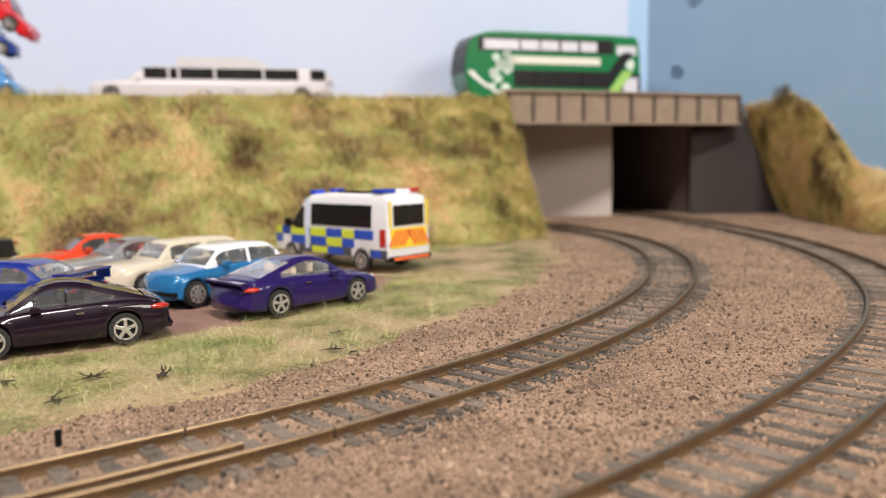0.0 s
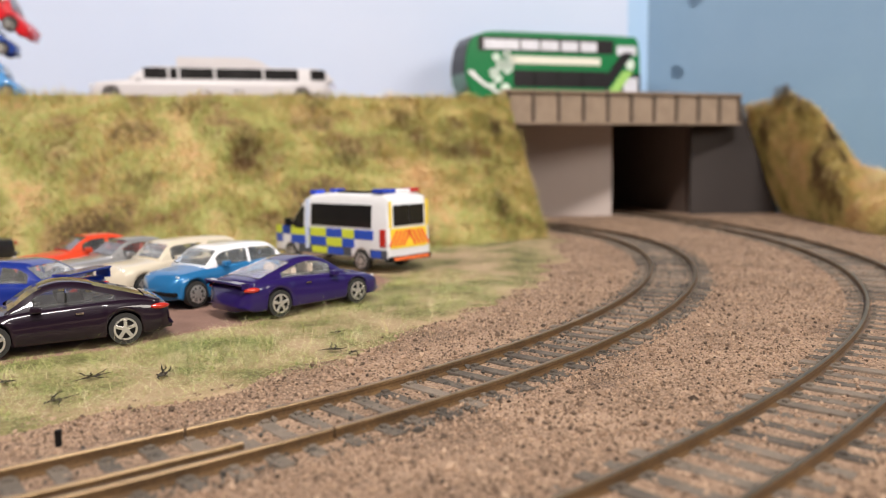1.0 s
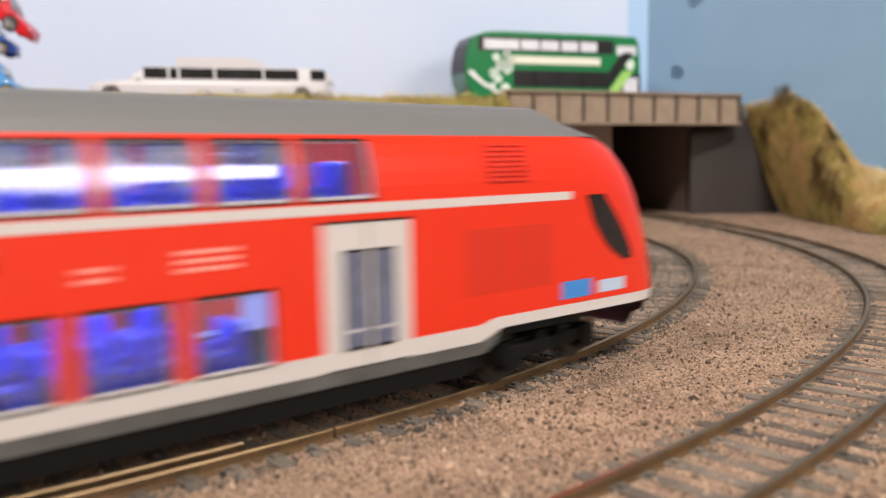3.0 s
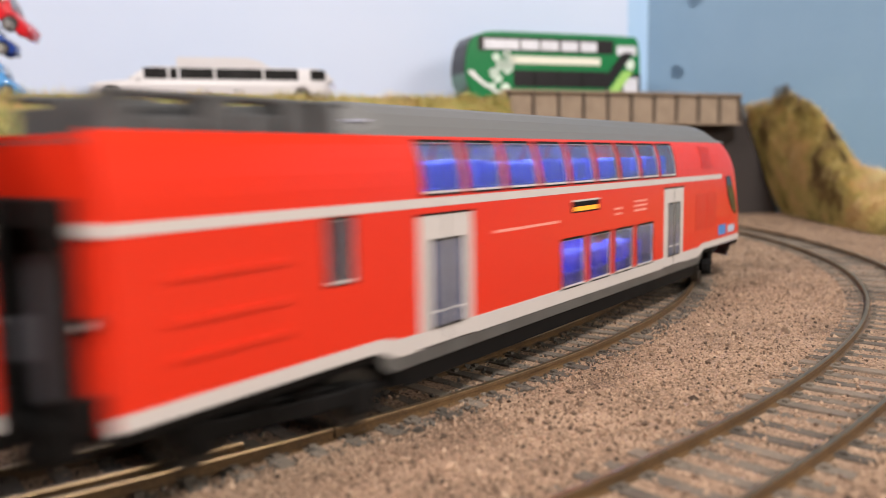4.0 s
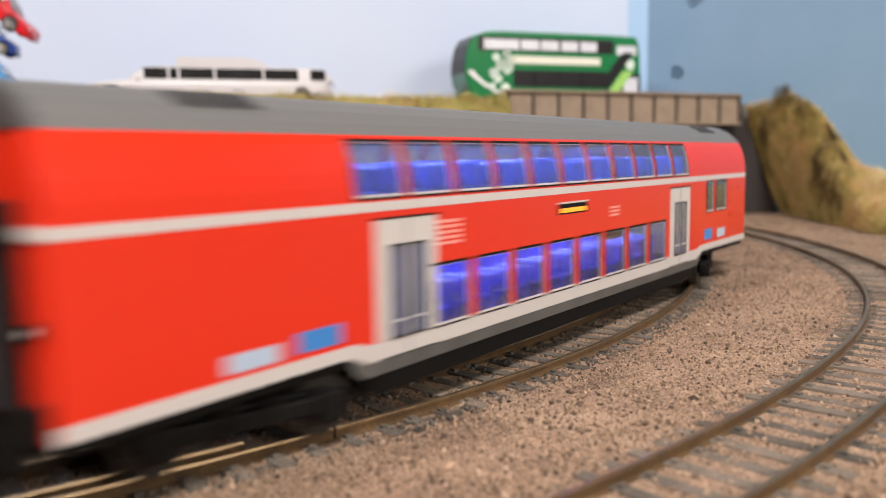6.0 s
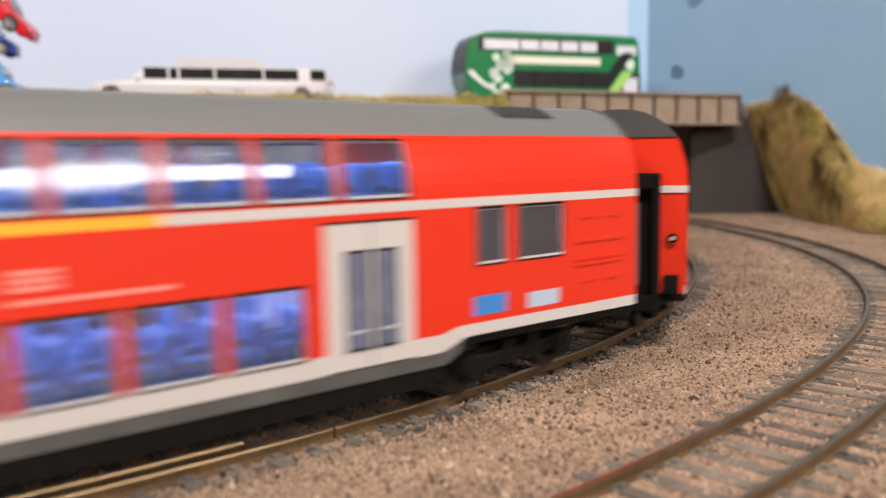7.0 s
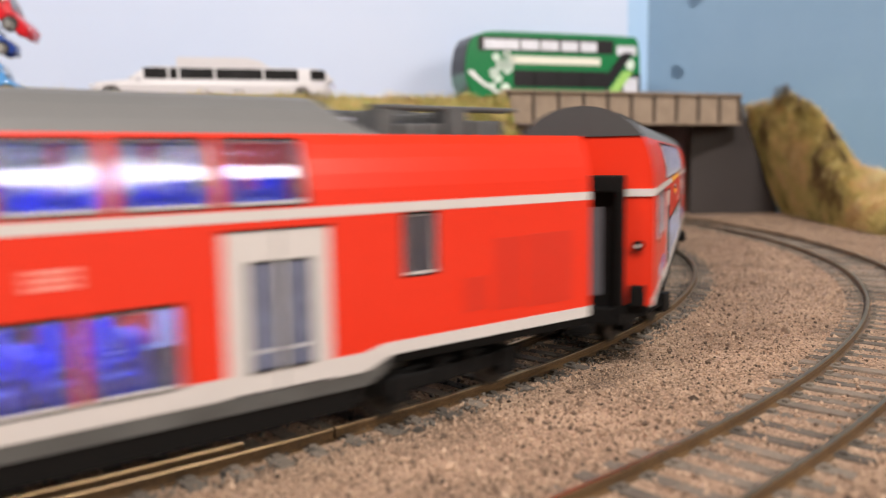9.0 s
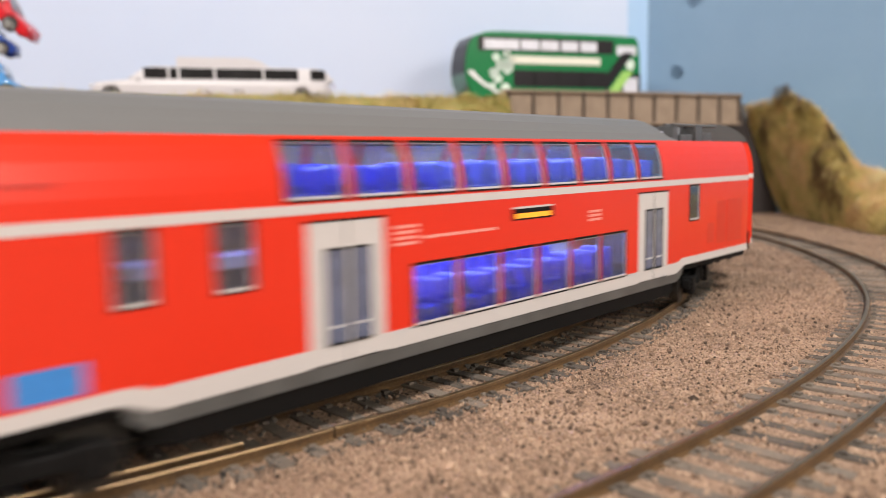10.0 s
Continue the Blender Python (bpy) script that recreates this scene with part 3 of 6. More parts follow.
def end_wall(c, u, sgn, top):
    """Flat end with its black gangway, buffers and lamps."""
    prof = [(wide(z) - 0.3, z) for z in (12.8, 20, 30, 39.3, 42, 44.5, 47, 49.3, 51) if z <= top]
    if top > 51:
        prof += [(w - 0.2, z - 0.15) for z, w in ROOF[1:]]
    else:
        prof.append((prof[-1][0] - 1.0, top))
    ring = [(y, z) for y, z in prof] + [(-y, z) for y, z in prof[::-1] if y > 0.01]
    vs = [(u * MM, y * MM, z * MM) for y, z in ring] + [((u - sgn * 0.8) * MM, y * MM, z * MM) for y, z in ring]
    n = len(ring)
    fs = [tuple(range(n)), tuple(range(2 * n - 1, n - 1, -1))] + [(k, n + k, n + (k + 1) % n, (k + 1) % n) for k in range(n)]
    e = mesh_ob("end_wall", vs, fs, M["end_red"], c)
    if top > 51:
        cap = [(w + 0.15, z + 0.1) for z, w in ROOF] + [(-w - 0.15, z + 0.1) for z, w in ROOF[-2::-1]]
        m_ = len(cap)
        cv = [((u + sgn * 0.35) * MM, y * MM, z * MM) for y, z in cap] + [((u - sgn * 1.2) * MM, y * MM, z * MM) for y, z in cap]
        mesh_ob("roof_end", cv, [tuple(range(m_)), tuple(range(2 * m_ - 1, m_ - 1, -1))] + [(k, m_ + k, m_ + (k + 1) % m_, (k + 1) % m_) for k in range(m_)], M["roof_dark"], e, label="dark grey roof end cap")
    x = sorted([u, u + sgn * 2.9])
    bm = box_bm(x[0] * MM, x[1] * MM, -0.0102, -0.0082, 0.0085, 0.0424, 0.0004)
    box_bm(x[0] * MM, x[1] * MM, 0.0082, 0.0102, 0.0085, 0.0424, 0.0004, bm=bm)
    box_bm(x[0] * MM, x[1] * MM, -0.0082, 0.0082, 0.0386, 0.0424, 0.0004, bm=bm)
    box_bm(x[0] * MM, x[1] * MM, -0.0082, 0.0082, 0.0085, 0.0124, 0.0004, bm=bm)
    gang = part("gangway", bm, M["black"], e, "black hollow gangway frame")
    x = sorted([u + sgn * 0.1, u + sgn * 0.7])
    part("end_door", box_bm(x[0] * MM, x[1] * MM, -0.0082, 0.0082, 0.0124, 0.0386), M["black"], gang, "dark end door inside the gangway")
    x = sorted([u + sgn * 0.7, u + sgn * 0.95])
    part("door_leaf", box_bm(x[0] * MM, x[1] * MM, -0.0052, -0.0004, 0.0150, 0.0352, 0.0001), M["leaf"], gang, "grey sliding door leaf")
    part("door_shelf", box_bm(x[0] * MM, x[1] * MM, 0.0004, 0.0052, 0.0200, 0.0262, 0.0001), M["leaf"], gang)
    for s in (-1, 1):
        x = sorted([u, u + sgn * 0.35])
        part("end_stripe", box_bm(x[0] * MM, x[1] * MM, min(s * 10.3, s * 16.3) * MM, max(s * 10.3, s * 16.3) * MM, 0.0376, 0.0393), M["white"], e)
        lamp = part("tail_lamp", tube_bm(0.0012, 0.0012, pose(u * MM + sgn * 0.0004, s * 0.0131, 0.0265, 0, 90, 0), 14), M["black"], e, "black-rimmed tail lamp")
        part("lens", tube_bm(0.0005, 0.0014, pose(u * MM + sgn * 0.0006, s * 0.0131, 0.0265, 0, 90, 0), 12), M["white"], lamp)
        x = sorted([u, u + sgn * 1.6])
        part("step_box", box_bm(x[0] * MM, x[1] * MM, s * 0.0130 - 0.0018, s * 0.0130 + 0.0018, 0.0128, 0.0175, 0.0003), M["black"], e)
    x = sorted([u - sgn * 2.0, u + sgn * 3.4])
    part("coupling", box_bm(x[0] * MM, x[1] * MM, -0.003, 0.003, 0.0060, 0.0085, 0.0005), M["black"], e)


def seats(c, u0, u1, z, m, rnd):
    """Rows of moulded seats, one piece each pair: cushion, back with a rounded head, armrest."""
    u = u0
    while u < u1 - 4:
        for y in (-0.0098, 0.0098):
            bm = box_bm(u * MM, (u + 5.2) * MM, y - 0.0046, y + 0.0046, z * MM, (z + 4.2) * MM, 0.0006)
            h = 9.2 + rnd.uniform(-0.5, 0.6)
            box_bm((u + 4.0) * MM, (u + 5.8) * MM, y - 0.0046, y + 0.0046, z * MM, (z + h) * MM, 0.0007, bm=bm)
            box_bm((u + 0.6) * MM, (u + 4.6) * MM, y - 0.0006, y + 0.0006, (z + 4) * MM, (z + 5.6) * MM, 0.0002, bm=bm)
            part("seat", bm, m, c)
        u += 7.7


def build_coach(label, lower, upper, doors, small, low_roof, yellow, marks, seat_mat, nose=False, panels=()):
    c = empty("train_coach")
    tagged(c, label, "railway coach", group="coaches of the train")
    rnd = random.Random(7)
    u_lo, u_hi = -HALF, (112.0 if nose else HALF)
    for side in (-1, 1):
        lo_w = [(u, u + 12.4, 14.0, 25.9) for u in lower]
        sm_w = [(u, u + w, 26.4, 36.9) for u, w in small]
        up_w = [(u, u + 12.9, 40.1, 49.8) for u in upper]
        door_h = [(d, d + 18.2, 10.9, 36.2) for d in doors]
        zs = [14.2, 20, 26, 32, 37.6]
        # ends of the side rise over the bogies
        mesh_ob("side_panel", *side_band([u_lo, u_hi], [15.0, 20, 26, 32, 37.6], side, lo_w + sm_w + door_h), M["red"], c)
        at = -86.0
        for a, b in sorted([(h[0], h[1]) for h in lo_w + door_h]) + [(86.0, 86.0)]:
            if a - at > 0.05:
                mesh_ob("waist_panel", *side_band([at, a], [14.0, 15.0], side), M["red"], c)
            at = b
        # white band low between the bogies, higher over them
        mesh_ob("floor_band", *side_band([-86.0, 86.0], [10.6, 14.0], side, [(a, b, 10.5, 14.1) for a, b, _, _ in door_h], off=0.06), M["white"], c, label="pale grey band along the floor line")
        for a, b in ((u_lo, -91.5), (91.5, u_hi)):
            mesh_ob("floor_band", *side_band([a, b], [12.7, 15.0], side, off=0.06), M["white"], c)
        for g in (-1, 1):
            y = side * MM
            wedge = [(86.0, 10.6), (91.5, 12.7), (91.5, 15.0), (89.5, 15.0), (86.0, 14.0)]
            bm = bmesh.new()
            fa = [bm.verts.new((g * u * MM, y * (wide(z) + 0.06), z * MM)) for u, z in wedge]
            fb = [bm.verts.new((g * u * MM, y * (wide(z) - 0.44), z * MM)) for u, z in wedge]
            bm.faces.new(fa)
            bm.faces.new(fb[::-1])
            for q in range(5):
                bm.faces.new((fa[q], fb[q], fb[(q + 1) % 5], fa[(q + 1) % 5]))
            part("band_step", bm, M["white"], c)
            mesh_ob("waist_corner", *side_band(sorted([g * 86.0, g * 91.0]), [14.0, 15.0], side), M["red"], c)
            bm = bmesh.new()
            wedge = [(87.0, 8.0), (89.6, 9.6), (91.0, 12.4), (87.0, 10.85)]
            fa = [bm.verts.new((g * u * MM, y * (wide(z) - 0.1), z * MM)) for u, z in wedge]
            fb = [bm.verts.new((g * u * MM, y * (wide(z) - 0.6), z * MM)) for u, z in wedge]
            bm.faces.new(fa)
            bm.faces.new(fb[::-1])
            for q in range(4):
                bm.faces.new((fa[q], fb[q], fb[(q + 1) % 4], fa[(q + 1) % 4]))
            part("skirt_end", bm, M["skirt"], c)
        mesh_ob("skirt", *side_band([-87.0, 87.0], [8.0, 10.6], side, off=-0.1), M["skirt"], c, label="weathered grey underfloor skirt")
        mesh_ob("lower_skirt", *side_band([-84.0, 84.0], [4.3, 8.0], side, off=-0.5), M["black"], c)
        cuts = [u_lo, u_hi] + ([low_roof] if low_roof else [])
        if yellow:
            for a, b, mm in ((u_lo, yellow[0], "white"), (yellow[0], yellow[1], "yellow"), (yellow[1], u_hi, "white")):
                mesh_ob("stripe", *side_band([a, b], [37.6, 39.3], side, off=0.06), M[mm], c, label="yellow stripe" if mm == "yellow" else "pale grey stripe")
        else:
            mesh_ob("stripe", *side_band([u_lo, u_hi], [37.6, 39.3], side, off=0.06), M["white"], c, label="pale grey stripe")
        mesh_ob("upper_panel", *side_band([u_lo, u_hi], [39.3, 42, 44.5, 47, 49.3, 51.0], side, up_w), M["red"], c)
        for w in lo_w:
            frame_pieces(c, side, w, False)
        for w in sm_w:
            frame_pieces(c, side, w, False)
        for w in up_w:
            frame_pieces(c, side, w, True)
        for d in doors:
            door_pieces(c, side, d, d + 18.2)
        for u0, u1, z0, z1, mm in marks:
            if mm == "display":
                d = mesh_ob("display_box", *patch(u0, u1, z0 + 0.6, z1, side, 0.10, 0.15), M["black"], c, label="black destination display")
                mesh_ob("display_text", *patch(u0 + 1.2, u1 - 1.0, z0 + 1.0, z0 + 2.1, side, 0.16, 0.1), M["display"], d, label="glowing amber line of characters")
                mesh_ob("display_rim", *patch(u0, u1, z1 - 0.1, z1 + 0.35, side, 0.2, 0.2), M["white"], d)
            elif mm == "print":
                rows = max(1, int((z1 - z0) / 1.05))
                for r in range(rows):
                    zz = z0 + (z1 - z0) * r / rows
                    n = max(1, int((u1 - u0) / 1.5))
                    for q in range(n):
                        a = u0 + (u1 - u0) * q / n
                        mesh_ob("lettering", *patch(a, a + (u1 - u0) / n * 0.8, zz, zz + 0.62, side, 0.06, 0.08), M["print"], c)
            else:
                mesh_ob("marking", *patch(u0, u1, z0, z1, side, 0.08, 0.1), M[mm], c, label="small blue notice" if mm == "blue_mark" else "small pale notice")
    for u0, u1, z0, z1 in panels:
        for side in (-1, 1):
            thin = z1 - z0 < 2.0
            mesh_ob("equipment_rib" if thin else "equipment_panel", *patch(u0, u1, z0, z1, side, 0.30 if thin else 0.05, 0.4 if thin else 0.1), M["red" if thin and z0 < 40 else "red_dark"], c, label="raised red rib" if thin else "flat red equipment panel, darker red for the shade of a recess")
    # underframe, floors, lights inside
    part("underframe", box_bm(-0.087, 0.087, -0.0150, 0.0150, 0.0048, 0.0105, 0.0004), M["black"], c)
    part("end_floor", box_bm(u_lo * MM, u_hi * MM, -0.0155, 0.0155, 0.0108, 0.0130), M["black"], c)
    hall0, hall1 = min(doors) - 1.0, max(doors) + 19.2
    # boxes added to block the strip's glow and darken the end windows
    for a, b in ((u_lo + 3, hall0), (hall1, u_hi - 3)):
        part("end_compartment", box_bm(a * MM, b * MM, -0.0085, 0.0085, 0.0130, 0.0372), M["dark_filler"], c, "added dark box that dims the view through the end windows")
    part("upper_floor", box_bm(-0.088, 0.088, -0.0158, 0.0158, 0.0300, 0.0320), M["inner"], c)
    part("lower_light", box_bm((hall0 + 2) * MM, (hall1 - 2) * MM, -0.0020, 0.0020, 0.0292, 0.0299), M["strip"], c, "cool white interior light strip")
    part("upper_light", box_bm(-0.088, 0.088, -0.0020, 0.0020, 0.0528, 0.0533), M["strip"], c, "cool white interior light strip")
    part("ceiling_lining", box_bm(-0.088, 0.088, -0.0105, 0.0105, 0.0535, 0.0540), M["inner"], c)
    seats(c, min(lower) - 2, max(lower) + 14, 12.4, seat_mat, rnd)
    seats(c, min(upper) - 2, max(upper) + 14, 36.6, seat_mat, rnd)
    return c


def low_end(c, a, b, sgn, reach=34.0):
    """The lowered roof with dark equipment, from a (inner) to b (end)."""
    lo, hi = min(a, b), max(a, b)
    part("low_roof", box_bm(lo * MM, hi * MM, -0.0142, 0.0142, 0.0490, 0.0503, 0.0004), M["roof"], c)
    rnd = random.Random(5)
    eq0, eq1 = sorted([a + sgn * 1.0, a + sgn * reach])
    x = eq0
    while x < eq1 - 3:
        w = rnd.uniform(2.0, 6.0)
        for y0, y1 in ((-12.5, -5.0), (-4.5, 4.0), (4.5, 12.5)):
            h = rnd.uniform(2.2, 6.6)
            bm = box_bm(x * MM, (x + w * 0.85) * MM, (y0 + rnd.uniform(0, 1.5)) * MM, (y1 - rnd.uniform(0, 1.5)) * MM, 0.0502, (50.3 + h) * MM, 0.0003)
            part("roof_equipment", bm, M["equipment"], c, "dark grey roof equipment box")
        x += w
    for y in (-11, -8.5, 8.5, 11):
        bm = tube_bm(0.0005, (eq1 - eq0) * MM, pose((eq0 + eq1) / 2 * MM, y * MM, 0.0560, 0, 90, 0), 8)
        part("roof_pipe", bm, M["equipment"], c)


M["equipment"] = mat("equipment_grey", (0.085, 0.085, 0.088), rough=0.45, var=0.7, scale=300)


def vent(c, u0, u1):
    for i in range(9):
        u = u0 + (u1 - u0) * i / 8
        b = part("roof_vent_slat", box_bm((u - 0.35) * MM, (u + 0.35) * MM, -0.0026, 0.0026, -0.0001, 0.0003), M["roof_dark"], c)
        b.matrix_basis = pose(0, -0.0082, 0.0561, 27, 0, 0)


PW = [(-66.0, -57.0, 29.8, 35.2, "print"), (14.0, 20.6, 30.2, 33.4, "print"), (-15.8, 0.0, 31.9, 35.2, "display"), (93.5, 102.0, 16.4, 20.2, "blue_mark"), (108.0, 117.0, 16.2, 19.4, "pale_mark"), (-103.2, -93.2, 16.0, 19.4, "blue_mark"), (-117.4, -107.0, 15.8, 18.6, "pale_mark")]
LOUVRES = [(122.0, 138.0, 28.4, 29.0), (122.0, 138.0, 24.6, 25.1), (122.0, 138.0, 23.4, 23.9), (124.0, 128.0, 19.8, 20.2), (132.0, 136.0, 19.8, 20.2), (124.0, 128.0, 33.6, 34.0), (132.0, 136.0, 33.6, 34.0)]
pitch = lambda a, n, d: [a + d * i for i in range(n)]
coach_b = build_coach("red double-deck model coach with grey roof and blue seats", pitch(-67.4, 8, 15.8), pitch(-88.5, 11, 15.2), (-84.0, 59.8), [(95.6, 7.0), (106.2, 11.4)], None, None, PW, M["seat"], panels=LOUVRES)
coach_c = build_coach("red double-deck model coach with a yellow first-class stripe", pitch(-60.0, 8, 14.9), pitch(-84.5, 11, 15.0), (-80.0, 61.0), [(94.8, 6.8), (105.6, 12.3), (-130.8, 9.0), (-114.2, 8.6), (-103.6, 8.0)], None, (-44.0, 34.4), PW[1:] + [(-8.0, -2.0, 33.0, 33.6, "print"), (14.0, 36.0, 28.4, 29.2, "print")], M["seat_light"], panels=LOUVRES)
coach_d = build_coach("red double-deck model coach with low equipment roof at one end", pitch(-30.5, 6, 14.4), pitch(-60.8, 9, 15.4), (-57.0, 61.2), [(94.6, 6.6), (-91.0, 5.6), (-74.6, 6.4)], 92.0, None, [(-36.0, -29.0, 30.2, 34.6, "print"), (-28.0, -4.0, 31.0, 32.4, "print"), (34.6, 41.0, 30.2, 33.4, "print"), (2.0, 18.0, 31.9, 35.2, "display"), (-106.0, -96.0, 15.6, 20.0, "blue_mark")], M["seat"], panels=[(115.5, 123.0, 17.4, 31.4), (124.0, 137.0, 17.0, 31.6), (108.0, 113.5, 18.0, 24.5), (-128.0, -118.0, 26.5, 27.3), (-118, -98, 44.0, 44.6)])
coach_a = build_coach("leading red double-deck model driving coach with sloping cab", pitch(-20.2, 4, 16.2), pitch(-76.8, 9, 15.6), (-79.0, 50.6), [(-103.2, 5.6)], -92.0, None, [(-14.8, 1.3, 31.9, 35.4, "display"), (-52.0, -22.0, 30.6, 32.0, "print"), (12.0, 17.0, 30.2, 33.2, "print"), (26.0, 36.0, 30.4, 34.4, "print"), (109.0, 118.5, 16.2, 20.0, "blue_mark"), (121.0, 130.0, 16.4, 19.2, "pale_mark")], M["seat"], nose=True, panels=[(82.0, 94.0, 20.0, 33.0), (95.0, 106.0, 20.0, 33.0), (-134.0, -112.0, 20.0, 21.0), (-134.0, -112.0, 25.0, 26.0), (-134, -112, 31.0, 32.0)] + [(88.0, 99.5, 42.0 + 1.0 * i, 42.5 + 1.0 * i) for i in range(8)])

FULL = [(-HALF, 1.0), (HALF, 1.0)]
for c in (coach_b, coach_c):
    roof_strip(c, FULL)
    vent(c, 107, 121)
    vent(c, -118, -104)
    end_wall(c, HALF, 1, 58)
    end_wall(c, -HALF, -1, 58)
roof_strip(coach_d, [(-HALF, 1.0), (84.0, 1.0), (92.0, 0.05)])
low_end(coach_d, 92.0, HALF, 1)
vent(coach_d, -124, -112)
end_wall(coach_d, HALF, 1, 50.5)
end_wall(coach_d, -HALF, -1, 58)
roof_strip(coach_a, [(-92.0, 0.05), (-84.0, 1.0), (112.0, 1.0), (123.5, 0.02)])
low_end(coach_a, -92.0, -HALF, -1, 46.0)
end_wall(coach_a, -HALF, -1, 50.5)


def cab(c):
    """The sloping, rounded cab: level rings from the floor to the brow."""
    lev = [(5.5, 140.0), (8.0, 143.5), (12.7, 146.5), (15.0, 147.0), (20.0, 146.2), (25.0, 145.0), (30.0, 143.4), (35.0, 141.4), (37.6, 140.2), (39.3, 139.3), (42.0, 137.6), (45.0, 135.4), (48.0, 132.6), (50.0, 129.8), (51.0, 127.5), (52.0, 124.0), (53.0, 118.0)]

    def ring(z, uf, off=0.0, n=18):
        w = wide(min(z, 51.0)) if z >= 10 else 14.0
        out = [(111.9, -w - off)]
        r_u, r_w = min(18.0, uf - 112.0), w
        for k in range(n + 1):
            a = -math.pi / 2 + math.pi * k / n
            ca, sa = math.cos(a), math.sin(a)
            out.append((uf - r_u + (r_u + off) * abs(ca) ** 0.62, (r_w + off) * math.copysign(abs(sa) ** 0.50, sa)))
        out.append((111.9, w + off))
        return out

    def skin(name, z0, z1, k0, k1, off, m, label="", n_lev=10):
        vs, fs = [], []
        zz = np.linspace(z0, z1, n_lev)
        for z in zz:
            uf = float(np.interp(z, [q[0] for q in lev], [q[1] for q in lev]))
            for u, y in ring(z, uf, off)[k0:k1]:
                vs.append((u * MM, y * MM, z * MM))
        n = k1 - k0
        for j in range(n_lev - 1):
            for k in range(n - 1):
                fs.append((j * n + k, j * n + k + 1, (j + 1) * n + k + 1, (j + 1) * n + k))
        return mesh_ob(name, vs, fs, m, c, smooth=True, label=label)

    N = 21
    skin("cab_body", 15.0, 51.0, 0, N, 0.0, M["red"], "rounded red cab front", 24)
    top = [(u * MM, y * MM) for u, y in ring(51.0, 127.5)]
    mesh_ob("cab_brow", [(x, y, 0.0509) for x, y in top] + [(x, y, 0.0501) for x, y in top], [tuple(range(N)), tuple(range(2 * N - 1, N - 1, -1))], M["red"], c)
    skin("cab_band", 12.7, 15.0, 0, N, 0.08, M["white"])
    skin("cab_apron", 5.5, 12.7, 4, N - 4, -0.2, M["apron"], "grey cab apron")
    skin("windscreen", 25.0, 44.0, 8, 13, 0.1, M["cab_glass"], "dark raked windscreen")
    return ring, lev, skin


def cab_windows(c, ring, lev):
    """Slanted dark side windows laid on the curved cab."""
    for side in (-1, 1):
        grid = []
        for z in np.linspace(23.4, 38.4, 9):
            uf = float(np.interp(z, [q[0] for q in lev], [q[1] for q in lev]))
            rr = [q for q in ring(z, uf, 0.25, 60) if q[1] <= 0]
            us, ys = [q[0] for q in rr], [q[1] for q in rr]
            a = float(np.interp(z, [23.4, 26.0, 32.0, 38.4], [129.5, 124.5, 119.5, 116.8]))
            b = float(np.interp(z, [23.4, 26.0, 32.0, 38.4], [132.5, 132.0, 128.0, 122.5]))
            grid.append([(u * MM, -side * float(np.interp(u, us, ys)) * MM, z * MM) for u in np.linspace(a, b, 6)])
        thick_patch("cab_window", grid, (0, -side * 0.0006, 0), M["cab_glass"], c, "dark slanted cab side window")


cab_ring, cab_lev, _ = cab(coach_a)
cab_windows(coach_a, cab_ring, cab_lev)
bogies = {}
for c in (coach_a, coach_b, coach_c, coach_d):
    bogies[c.name] = [bogie(c, PIVOT), bogie(c, -PIVOT)]


def lead_s(t):
    """Where the middle of the leading coach is along the inner track."""
    return float(np.interp(t, LEAD_T, LEAD_S))


def coach_pose(s):
    fx, fy, fh = on(INNER, s + PIVOT)
    rx, ry, rh = on(INNER, s - PIVOT)
    h = math.atan2(fy - ry, fx - rx)
    return pose((fx + rx) / 2, (fy + ry) / 2, 0, 0, 0, math.degrees(h)), fh - h, rh - h


def motions():
    times = [i / 5 for i in range(51)]
    for k, c in enumerate((coach_a, coach_b, coach_c, coach_d)):
        body, front, rear = [], [], []
        for t in times:
            m, a, b = coach_pose(lead_s(t) - k * PITCH)
            body.append((t, m))
            front.append((t, pose(PIVOT, 0, 0, 0, 0, math.degrees(a))))
            rear.append((t, pose(-PIVOT, 0, 0, 0, 0, math.degrees(b))))
        walk(c, body)
        walk(bogies[c.name][0], front)
        walk(bogies[c.name][1], rear)


# ======== model vehicles ========
M["tyre"] = mat("tyre_rubber", (0.022, 0.021, 0.02), rough=0.8, var=0.3)
M["alloy"] = mat("silver_wheel", (0.60, 0.58, 0.56), rough=0.28, metal=0.7, var=0.15, coat=0.3)
M["glass_dark"] = mat("tinted_car_glass", (0.012, 0.011, 0.011), rough=0.14, var=0.5, scale=150, spec=0.35)
M["car_glass"] = glass_mat("clear_car_glass", (0.92, 0.93, 0.92), rough=0.02, haze=0.96)
M["car_glass_tinted"] = glass_mat("tinted_clear_glass", (0.60, 0.60, 0.62), rough=0.02, haze=0.96)
M["trim_dark"] = mat("dark_car_trim", (0.02, 0.019, 0.018), rough=0.7)
# yellow put on the headrests in place of a yellow reflection in the glass
M["trim_yellow"] = mat("yellow_gleam_headrest", (0.36, 0.27, 0.04), rough=0.6)
M["trim_tan"] = mat("tan_car_seat", (0.35, 0.27, 0.20), rough=0.6)
M["trim_red"] = mat("red_car_seat", (0.40, 0.05, 0.03), rough=0.6)
M["lamp_red"] = mat("red_lens", (0.45, 0.025, 0.016), rough=0.15, coat=0.6)
M["lamp_white"] = mat("clear_lens", (0.75, 0.74, 0.72), rough=0.12, coat=0.6)
M["chrome"] = mat("chrome_trim", (0.7, 0.68, 0.66), rough=0.15, metal=1.0)


